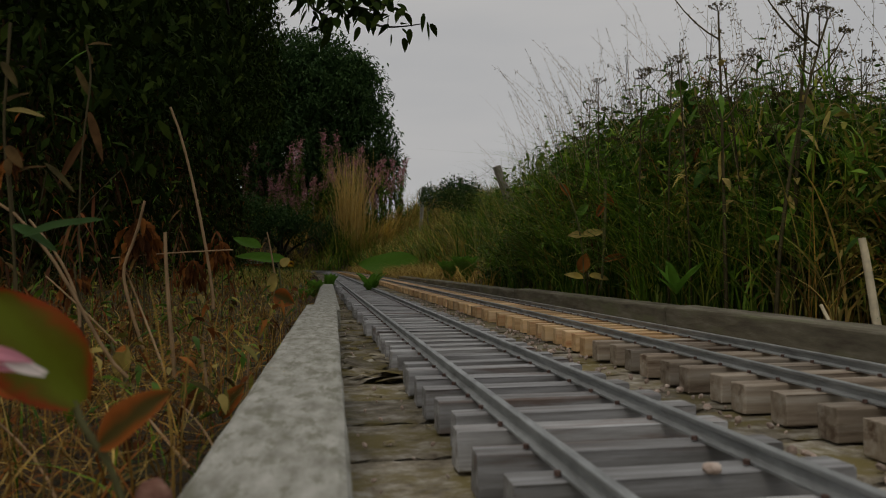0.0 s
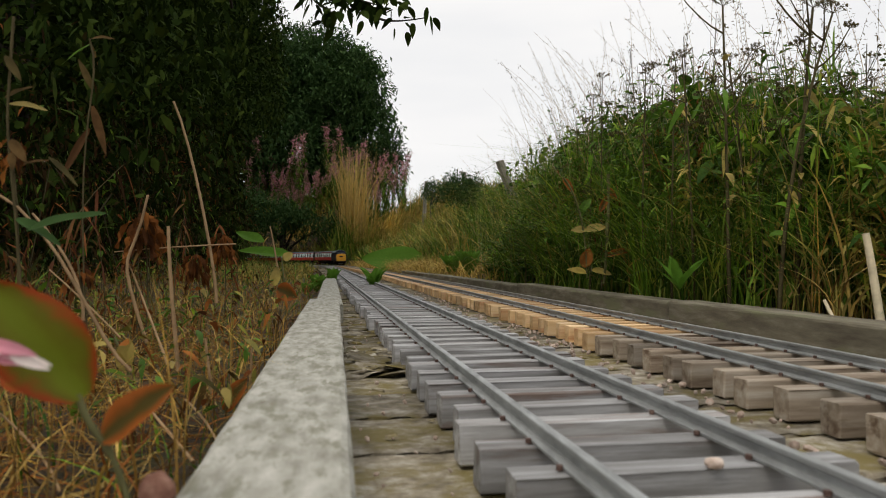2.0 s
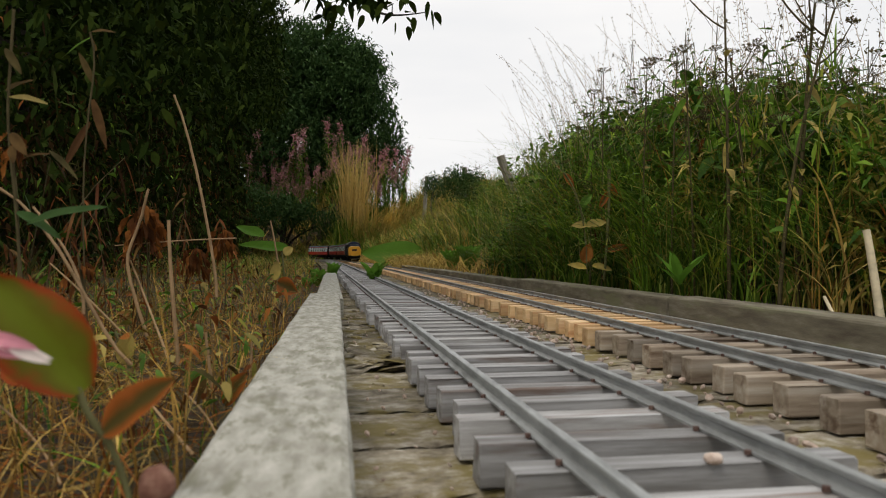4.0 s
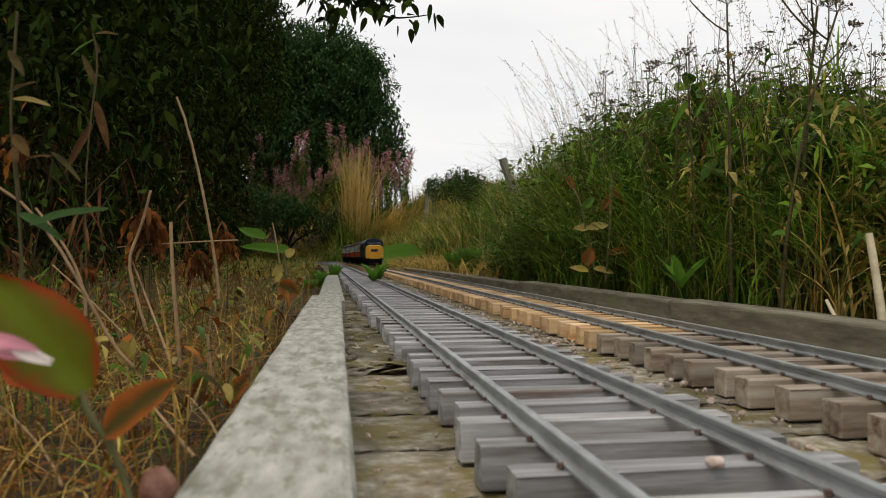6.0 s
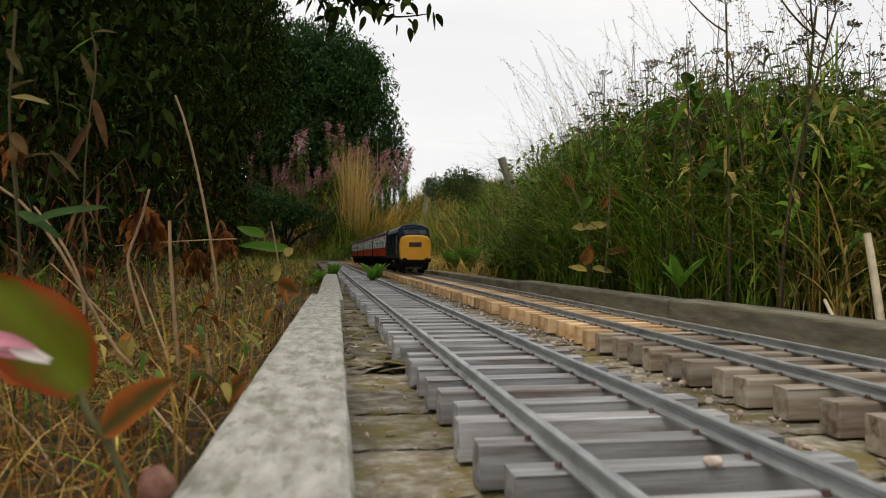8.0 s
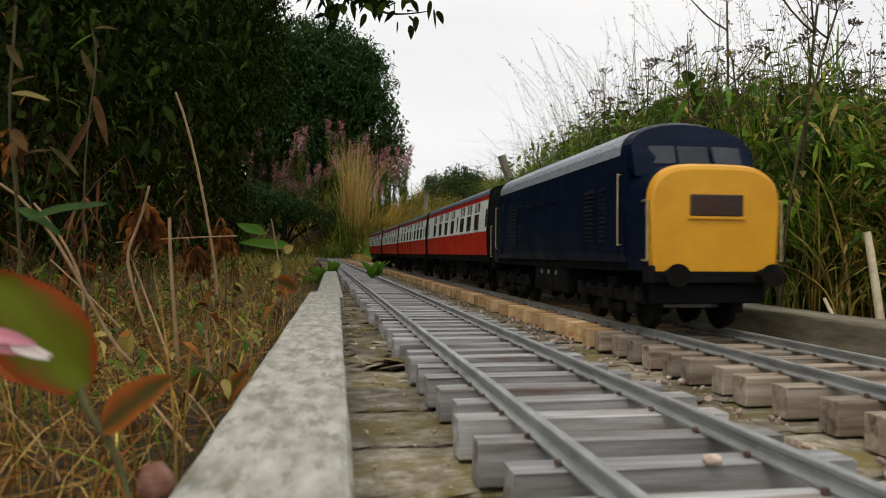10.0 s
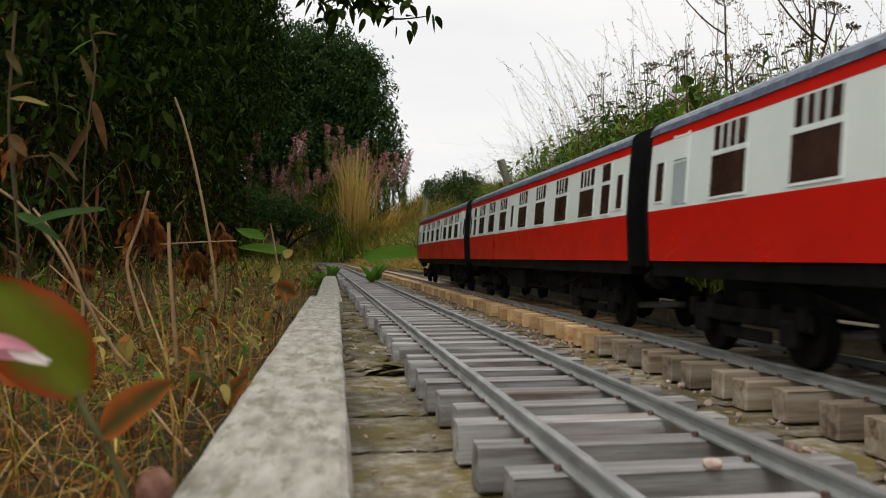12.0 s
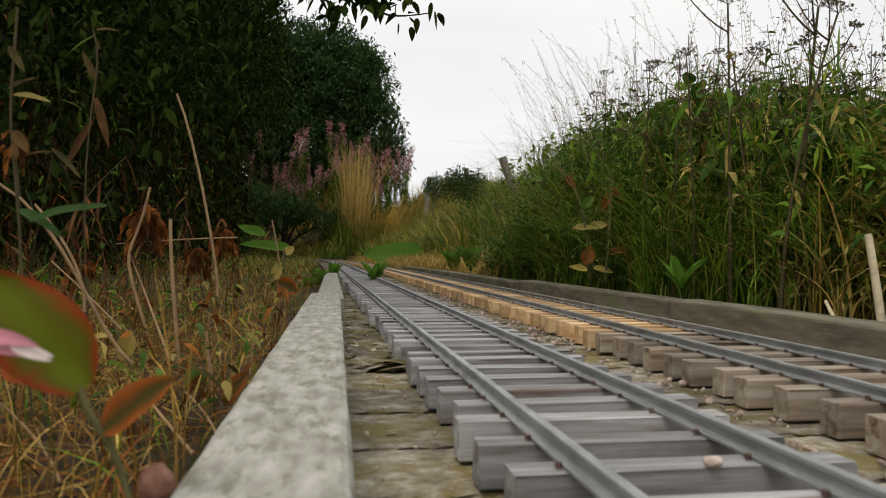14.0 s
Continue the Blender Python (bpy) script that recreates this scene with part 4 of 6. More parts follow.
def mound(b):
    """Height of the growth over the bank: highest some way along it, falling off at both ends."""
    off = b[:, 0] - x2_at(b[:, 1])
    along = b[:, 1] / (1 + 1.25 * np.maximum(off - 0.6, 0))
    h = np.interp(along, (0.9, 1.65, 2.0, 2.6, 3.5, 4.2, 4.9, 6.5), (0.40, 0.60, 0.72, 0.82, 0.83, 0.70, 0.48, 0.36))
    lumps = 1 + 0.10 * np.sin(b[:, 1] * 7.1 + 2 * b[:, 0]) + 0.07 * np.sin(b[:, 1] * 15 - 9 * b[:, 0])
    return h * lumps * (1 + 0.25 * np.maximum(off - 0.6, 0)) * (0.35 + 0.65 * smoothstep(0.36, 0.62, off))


def bank_grass():
    p = Plot()
    b = np.concatenate([tussocks(20, 16, 0.9, 2.6, 0.46, 0.64, 0.03), tussocks(34, 18, 2.2, 4.8, 0.44, 0.62, 0.03), tussocks(205, 23, 1.2, 5.4, 0.56, 1.3, 0.03), ground_points(3000, 4.8, 12, 1.25, 2.8)])
    n = len(b)
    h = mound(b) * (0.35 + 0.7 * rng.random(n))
    kind = 0.8 * (1 - 2 * smoothstep(1.6, 2.5, b[:, 1])) + 0.5 * np.sin(b[:, 1] * 6 + b[:, 0] * 5) + rng.normal(0, 0.65, n)
    az = np.where(rng.random(n) < 0.25, 3.9 + rng.normal(0, 0.9, n), u(0, 6.283, n))
    for mat, pick in ((0, kind < 0.6), (1, (kind >= 0.6) & (kind < 1.4)), (2, kind >= 1.4)):
        k = pick.sum()
        blades(p, b[pick], h[pick], 0.2 + 1.7 * rng.random(k) ** 1.1, u(0.0022, 0.0052, k) * (0.75 + 0.25 * b[pick][:, 1]), mat, 7, az[pick])
    # short bright blades tangled over the face of the bank
    c = ground_points(150, 1.1, 5.0, 0.50, 0.95)
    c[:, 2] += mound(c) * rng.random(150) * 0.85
    b = np.repeat(c, 16, 0) + rng.normal(0, 0.025, (2400, 3))
    n = len(b)
    blades(p, b, u(0.07, 0.22, n), u(0.4, 1.8, n), u(0.003, 0.0065, n), 0, 6, np.repeat(u(0, 6.283, 150), 16) + rng.normal(0, 0.7, n))
    n = 320
    b = ground_points(n, 1.0, 5.0, 0.48, 1.0)
    blades(p, b, mound(b) * u(0.5, 1.15, n), u(0.05, 1.2, n), u(0.0018, 0.0042, n), 2, 7)
    tagged(p.make("bank_grass", [G_GREEN, G_YELLOW, G_STRAW]), "tall tangled green and yellowing grass on the bank", "grass", kind="stuff")


def bank_leaves():
    """Leafy clumps that break up the grass: small leaves massed on unseen stems."""
    p = Plot()
    c = np.concatenate([ground_points(330, 1.25, 3.4, 0.55, 1.2), ground_points(420, 2.4, 5.2, 0.50, 1.15), ground_points(70, 5.5, 12, 1.3, 2.2), ground_points(200, 2.2, 4.6, 0.9, 1.5)])
    n = len(c)
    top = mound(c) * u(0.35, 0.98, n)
    k = 66
    base = np.repeat(c, k, 0)
    f = rng.random(n * k) ** 0.55
    base[:, 2] += np.repeat(top, k) * f
    base[:, :2] += rng.normal(0, 0.034, (n * k, 2))
    style = np.repeat(rng.random(n), k)
    near = np.repeat(smoothstep(2.4, 1.5, c[:, 1]), k)
    for mat, sel in ((0, style < 0.84 - 0.3 * near), (1, (style >= 0.84 - 0.3 * near) & (style < 0.94 - 0.06 * near)), (2, style >= 0.94 - 0.06 * near)):
        q = sel.sum()
        leaves(p, base[sel], rand_way(q, 0.1), u(0.018, 0.055, q), u(0.005, 0.016, q), 0.4, mat, 3)
    # broad leaves added within the thicket to block light and darken its gaps
    c = np.concatenate([ground_points(5000, 1.2, 5.2, 0.74, 1.5), ground_points(2200, 1.6, 4.9, 0.62, 0.9), ground_points(1500, 4.9, 12, 1.4, 2.6)])
    n = len(c)
    c[:, 2] += mound(c) * rng.random(n) * 0.86
    leaves(p, c, rand_way(n, 0.0), u(0.06, 0.13, n), u(0.03, 0.06, n), 0.4, 0, 4)
    tagged(p.make("bank_leaves", [G_NETTLE, G_YELLOW, G_BROWN]), "leafy green and browning clumps among the grass", "leaves", kind="stuff")


def bank_herbs():
    """Leafy stems among the grass, leaves in pairs up the stem."""
    p = Plot()
    b = np.concatenate([ground_points(190, 1.2, 4.5, 0.55, 1.3), ground_points(260, 2.4, 5.2, 0.56, 1.2), ground_points(130, 3.7, 5.2, 0.46, 0.8), ground_points(260, 1.6, 3.8, 0.60, 1.1), ground_points(110, 6, 12, 1.3, 2.4)])
    n = len(b)
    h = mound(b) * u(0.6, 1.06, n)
    az = u(0, 6.283, n)
    t = np.linspace(0, 1, 6)[None]
    lean = u(0.02, 0.25, n)
    P = b[:, None] + np.stack([np.cos(az)[:, None] * (h * lean)[:, None] * t ** 2, np.sin(az)[:, None] * (h * lean)[:, None] * t ** 2, h[:, None] * t], -1)
    p.tubes(P, np.full((n, 6), 0.0018) * (1.2 - t * 0.7), 1, 3)
    for k in range(12):
        f = 0.2 + 0.07 * k
        base = b + np.stack([np.cos(az) * h * lean * f ** 2, np.sin(az) * h * lean * f ** 2, h * f], -1)
        for q in (0, np.pi):
            a = az + k * np.pi / 2 + q + rng.normal(0, 0.3, n)
            way = np.stack([np.cos(a), np.sin(a), u(-0.1, 0.6, n)], -1)
            leaves(p, base, way, u(0.025, 0.06, n) * (1.15 - 0.5 * f), u(0.006, 0.015, n), 0.35, 0, 4)
    tagged(p.make("bank_herbs", [G_NETTLE, G_STEM]), "dark green nettles and leafy herbs among grass", "herbs", kind="stuff")


def seed_grass():
    """Tall flowering grass: thin stems with loose seed heads."""
    p = Plot()
    b = np.concatenate([ground_points(120, 1.8, 4.5, 0.6, 1.5), ground_points(50, 3.0, 6.0, 0.5, 1.0), ground_points(60, 5.5, 14, 0.8, 2.6), ground_points(46, 1.5, 2.6, 0.6, 1.1), ground_points(26, 3.5, 4.8, 0.62, 1.0)])
    n = len(b)
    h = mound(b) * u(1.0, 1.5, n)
    h[-26:] = u(0.95, 1.35, 26)
    az = np.pi + rng.normal(0, 1.2, n)
    lean = u(0.05, 0.45, n)
    t = np.linspace(0, 1, 9)[None]
    out = (h * lean)[:, None] * t ** 2.5
    P = b[:, None] + np.stack([np.cos(az)[:, None] * out, np.sin(az)[:, None] * out, h[:, None] * (t - 0.12 * lean[:, None] * t ** 4)], -1)
    p.tubes(P, np.full((n, 9), 0.0010) * (1.15 - t * 0.55), 0, 3)
    for k in range(26):
        f = 0.80 + 0.20 * k / 26
        i = f * 8
        a, c = int(i), min(8, int(i) + 1)
        base = P[:, a] + (P[:, c] - P[:, a]) * (i - a)
        keep = rng.random(n) < 0.75
        way = rand_way(n, 0.5)
        spread = (1.02 - f) * u(0.01, 0.14, n)
        base = base + way * spread[:, None]
        leaves(p, base[keep], way[keep], u(0.007, 0.015, n)[keep], u(0.0022, 0.0042, n)[keep], 0.3, 1, 4)
    # dark branching stalks with small knobbly heads
    b = ground_points(70, 1.8, 3.8, 0.62, 1.15)
    n = len(b)
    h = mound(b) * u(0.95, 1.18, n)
    tip = b + np.stack([rng.normal(0, 0.05, n), rng.normal(0, 0.05, n), h], -1)
    t = np.linspace(0, 1, 5)[None, :, None]
    p.tubes(b[:, None] + (tip - b)[:, None] * t, np.full((n, 5), 0.0014), 2, 3)
    for k in range(5):
        f = u(0.72, 0.93, n)[:, None]
        base = b + (tip - b) * f
        end = base + np.stack([rng.normal(0, 0.035, n), rng.normal(0, 0.035, n), u(0.03, 0.10, n)], -1)
        p.tubes(base[:, None] + (end - base)[:, None] * t, np.full((n, 5), 0.0009), 2, 3)
        for q in range(5):
            leaves(p, end + rng.normal(0, 0.003, (n, 3)), rand_way(n, 0.6), u(0.007, 0.014, n), u(0.004, 0.008, n), 0.1, 3, 4)
    tagged(p.make("seeding_grass", [G_DRYSTEM, G_SEED, G_DARKSTEM, G_UMBEL]), "tall thin grass stems with brown seed heads", "grass", kind="stuff")


bank_grass()
bank_leaves()
bank_herbs()
seed_grass()


def umbel(at, radius, way, parent, rays=13):
    """A flat-topped head: thin rays, each ending in a small loose cluster of seeds."""
    plot = Plot()
    at, way = arr(*at), arr(*way)
    way = way / np.linalg.norm(way)
    a = np.arange(rays) * 2.4
    r = radius * np.sqrt((np.arange(rays) + 0.5) / rays) * u(0.85, 1.15, rays)
    e1 = np.cross(way, arr(0.3, 1, 0.1))
    e1 /= np.linalg.norm(e1)
    e2 = np.cross(way, e1)
    tips = at + (np.cos(a) * r)[:, None] * e1 + (np.sin(a) * r)[:, None] * e2 + way * (radius * 0.7 - 0.2 * r + rng.normal(0, radius * 0.05, rays))[:, None]
    t = np.linspace(0, 1, 3)[None, :, None]
    plot.tubes(at[None, None] + (tips[:, None] - at) * t, np.full((rays, 3), 0.0006), 0, 3)
    for k in range(13):
        base = tips + rng.normal(0, radius * 0.085, tips.shape) * arr(1, 1, 0.4)
        leaves(plot, base, rand_way(rays, 0.3), u(0.003, 0.0065, rays), u(0.002, 0.0042, rays), 0.1, 1, 4)
    plot.make("umbel", [G_DARKSTEM, G_UMBEL], parent, "flat brown umbel of seeds")


def hogweed(x, y, top, lean_x, heads, label, thick=0.005, head=0.026):
    """A tall umbellifer gone to seed: ribbed stem, side branches, umbels."""
    g = float(ground_z(x, y))
    h = top - g
    ob = tagged(new("hogweed"), label, "umbel plant", "umbel plants on the bank")
    main = stem_path([(x, y, g), (x + lean_x * 0.3, y, g + h * 0.5), (x + lean_x, y, g + h)], 12)
    p = Plot()
    p.tubes(main, (thick * np.linspace(1, 0.4, 12))[None], 0, 6)
    p.make("stem", [G_DARKSTEM], ob)
    umbel(main[0, -1], head * 1.2, (lean_x * 0.4, 0, 1), ob)
    for k in range(heads):
        f = 0.5 + 0.47 * rng.random()
        i = int(f * 11)
        a = 2.4 * k + x * 9
        base = main[0, i]
        length = u(0.07, 0.2, 1)[0]
        tip = base + arr(math.cos(a) * length * 0.75, math.sin(a) * length * 0.4, length * u(0.5, 1.0, 1)[0])
        p = Plot()
        p.tubes(stem_path([base, (base + tip) / 2 + arr(0, 0, -0.015), tip], 5), (thick * 0.45 * np.linspace(1, 0.5, 5))[None], 0, 5)
        p.make("branch", [G_DARKSTEM], ob)
        umbel(tip, head * u(0.6, 1.1, 1)[0], tip - base + arr(0, 0, 0.2), ob)
        for q in range(2):
            p = Plot()
            base = main[0, int(11 * rng.random() ** 0.8 * 0.9)]
            leaves(p, base[None], rand_way(1, 0.3), u(0.05, 0.09, 1), u(0.010, 0.022, 1), 0.7, 0)
            p.make("leaf", [G_NETTLE if q else G_YELLOW], ob)
    return ob


for spec in ((0.9178, 1.9, 0.7824, 0.05, 7, "thick-stemmed hogweed gone to seed", 0.0075, 0.036), (0.7815, 2.0, 0.8228, -0.01, 6, "dark-stemmed hogweed with brown umbels", 0.006),
             (0.7495, 2.4, 0.7782, 0.02, 4, "hogweed with flat brown seed head", 0.0045), (0.7717, 2.25, 0.7497, -0.03, 4, "hogweed with flat brown seed head", 0.0045),
             (0.708, 2.6, 0.806, 0.02, 3, "hogweed with flat brown seed head", 0.004), (0.6508, 3.0, 0.8705, 0.01, 2, "pale-headed umbel plant above the grass", 0.0035),
             (0.6343, 3.15, 0.8164, 0.02, 5, "leafy umbel plant above the grass", 0.004), (0.924, 2.2, 0.7243, -0.06, 5, "branching hogweed with brown umbels", 0.0055),
             (0.8252, 1.8, 0.7343, 0.14, 5, "branching hogweed leaning aside", 0.006)):
    hogweed(*spec)


def fence():
    f = tagged(new("fence"), "leaning grey wooden fence posts with sagging wire", "fence")
    r = random.Random(3)
    tops = []
    for x, y, top, lean in ((0.6854, 9.0, 1.4128, -19), (0.39, 13.0, 1.682, -5), (-0.4154, 20.0, 2.2705, 4), (1.4077, 5.0, 0.9397, 3), (2.15, 1.0, 1.05, -4)):
        g = float(ground_z(x, y)) - 0.2
        bm = rod(0.055, top - g, "z", (0, 0, (top - g) / 2), 9, r2=0.05)
        for v in bm.verts:
            v.co.x += r.uniform(-0.006, 0.006)
            v.co.y += r.uniform(-0.006, 0.006)
        ob = part("fence_post", bm, M_POST, f)
        ob.matrix_basis = pose(x - math.tan(radians(lean)) * (top - g), y, g, 0, lean, 0)
        tops.append((x, y, top))
    tops.sort(key=lambda q: -q[1])
    for drop in (0.08, 0.35):
        p = Plot()
        for a, b in zip(tops, tops[1:]):
            a, b = arr(*a) - arr(0, 0, drop), arr(*b) - arr(0, 0, drop)
            p.tubes(stem_path([a, (a + b) / 2 - arr(0, 0, 0.05), b], 8), np.full((1, 8), 0.0022), 0, 4)
        p.make("wire", [M_RUST], f, "thin rusty fence wire")


fence()


# ---- the bank beyond the bend ----
def far_grass():
    p = Plot()
    m, k = 760, 22
    x = np.repeat(u(-11, 4.5, m), k) + rng.normal(0, 0.09, m * k)
    y = np.repeat(u(19.0, 26.5, m), k) + rng.normal(0, 0.09, m * k)
    shade = np.repeat(rng.normal(0, 0.22, m), k)
    z = ground_z(x, y)
    n = m * k
    keep = (y - (20.3 + 1.1 * np.maximum(0, -x - 3.2) ** 0.75) > 0.25) | (x - x2_at(np.minimum(y, 19)) > 0.5)
    b = np.stack([x, y, z], -1)[keep]
    n = len(b)
    kind = 0.55 + 0.3 * (rng.random(n) - 0.5) + shade[keep] + 0.2 * np.sin(b[:, 0] * 1.3 + 1)
    h = u(0.3, 0.9, n)
    for mat, pick in ((0, kind < 0.45), (1, (kind >= 0.45) & (kind < 0.7)), (2, kind >= 0.7)):
        blades(p, b[pick], h[pick], u(0.4, 1.7, pick.sum()), u(0.016, 0.032, pick.sum()), mat, 6)
    # flattened dry grass between the track and the bank
    b = ground_points(9500, 4.8, 19.8, 0.30, 2.2)
    n = len(b)
    blades(p, b, u(0.10, 0.32, n), u(0.8, 2.2, n), u(0.004, 0.009, n) * (0.6 + b[:, 1] / 14), 2, 4)
    b = ground_points(4200, 6, 19.5, 0.9, 2.6)
    n = len(b)
    blades(p, b, u(0.2, 0.45, n), u(0.3, 1.3, n), u(0.006, 0.012, n), 0, 5)
    for mat, m in ((0, 120), (2, 110), (1, 70)):
        b = tussocks(m, 24, 7.5, 20.5, 1.1, 3.6, 0.09)
        n = len(b)
        blades(p, b, u(0.3, 0.95, n), u(0.2, 1.5, n), u(0.006, 0.011, n) * (0.5 + b[:, 1] / 12), mat, 6)
    b = np.concatenate([arr(0.39, 12.8, 0) + rng.normal(0, 0.3, (260, 3)), arr(-0.4154, 19.7, 0) + rng.normal(0, 0.4, (300, 3)), arr(0.7338, 8.7, 0) + rng.normal(0, 0.25, (260, 3))])
    b[:, 2] = ground_z(b[:, 0], b[:, 1])
    blades(p, b, u(0.35, 0.9, 820), u(0.05, 0.7, 820), u(0.006, 0.014, 820), 0, 5)
    b = ground_points(3600, 6, 20, -2.4, -0.78)
    n = len(b)
    blades(p, b[:2400], u(0.08, 0.3, 2400), u(0.6, 1.9, 2400), u(0.004, 0.009, 2400), 2, 5)
    blades(p, b[2400:], u(0.10, 0.35, n - 2400), u(0.3, 1.3, n - 2400), u(0.004, 0.009, n - 2400), 0, 5)
    tagged(p.make("meadow_grass", [G_GREEN, G_YELLOW, G_HAY]), "dry and green rank grass over the far bank", "grass", kind="stuff")


def grass_tuft():
    p = Plot()
    n = 330
    cx, cy = -2.66, 22.3
    b = np.stack([cx + rng.normal(0, 0.19, n), cy + rng.normal(0, 0.2, n), np.zeros(n)], -1)
    b[:, 2] = ground_z(b[:, 0], b[:, 1])
    out = np.arctan2(b[:, 1] - cy, b[:, 0] - cx)
    top = 3.85 - b[:, 2]
    blades(p, b, top * (0.35 + 0.65 * rng.random(n) ** 0.7), u(0.02, 0.45, n) ** 1.2, u(0.014, 0.026, n), 0, 6, out + rng.normal(0, 0.8, n), 2.2)
    n = 420
    b = np.stack([-2.7 + rng.normal(0, 0.55, n), 21.9 + rng.normal(0, 0.22, n), np.zeros(n)], -1)
    b[:, 2] = ground_z(b[:, 0], b[:, 1])
    blades(p, b, u(0.4, 1.3, n), u(0.2, 1.3, n), u(0.014, 0.026, n), 2, 6)
    n = 620
    b = np.stack([-1.7 + rng.normal(0, 0.55, n), 22.1 + rng.normal(0, 0.3, n), np.zeros(n)], -1)
    b[:, 2] = ground_z(b[:, 0], b[:, 1])
    blades(p, b, u(0.6, 1.9, n), u(0.4, 1.6, n), u(0.014, 0.028, n), 1, 7, u(-1.6, 1.6, n))
    tagged(p.make("grass_tuft", [G_GOLD, G_HAY, G_GREEN]), "tall tuft of golden dry grass on the bank", "grass tuft", kind="stuff")


def fireweed(seed):
    """Willowherb: leafy stem with a pink spire."""
    ob = tagged(new("fireweed"), "tall willowherb with faded pink flower spire", "wild flower", "willowherb on the bank")
    p = Plot()
    h = 2.25 + 0.3 * math.sin(seed * 3.1)
    path = stem_path([(0, 0, 0), (0.05 * math.sin(seed), 0.03, h * 0.5), (0.12 * math.sin(seed * 2), 0, h)], 9)
    p.tubes(path, (0.008 * np.linspace(1, 0.4, 9))[None], 0, 4)
    n = 150
    f = u(0.10, 0.85, n)
    base = np.stack([np.interp(f, np.linspace(0, 1, 9), path[0, :, c]) for c in range(3)], -1)
    leaves(p, base, rand_way(n, 0.15), u(0.12, 0.24, n), u(0.025, 0.045, n), 0.4, 1, 3)
    n = 130
    f = u(0.72, 1.0, n)
    base = np.stack([np.interp(f, np.linspace(0, 1, 9), path[0, :, c]) for c in range(3)], -1)
    fresh = rng.random(n) < 0.45 + 0.35 * math.sin(seed * 2.3)
    for mat, sel in ((2, fresh), (3, ~fresh)):
        leaves(p, base[sel] + rng.normal(0, 0.05, (sel.sum(), 3)), rand_way(sel.sum(), 0.4), u(0.06, 0.14, n)[sel], u(0.022, 0.045, n)[sel], 0.2, mat, 3)
    p.make("flower_spire", [G_BROWN, G_NETTLE, G_PINK, G_FADED], ob)
    return ob


def place_fireweed():
    r = random.Random(8)
    made = [fireweed(k) for k in range(4)]
    for i in range(150):
        x = r.uniform(-6.8, -1.2)
        y = 23.1 + r.uniform(0, 1.1) + 0.6 * max(0, -x - 3.5)
        m = pose(x, y, float(ground_z(x, y)) - 0.03, r.uniform(-9, 9), r.uniform(-9, 9), r.uniform(0, 360)) @ Matrix.Scale(r.uniform(0.55, 1.08), 4)
        if i < 4:
            made[i].matrix_basis = m
        else:
            copy_thing(made[i % 4], m)


far_grass()
grass_tuft()
place_fireweed()


# ---- trees ----
def limb(parent, a, b, r0, r1, sag=0.0, rows=8, name="limb"):
    a, b = arr(*a), arr(*b)
    mid = (a + b) / 2 + rng.normal(0, 0.06, 3) * np.linalg.norm(b - a) + arr(0, 0, sag)
    path = stem_path([a, mid, b], rows)
    plot = Plot()
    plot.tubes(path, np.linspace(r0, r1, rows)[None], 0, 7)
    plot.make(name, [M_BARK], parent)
    return path


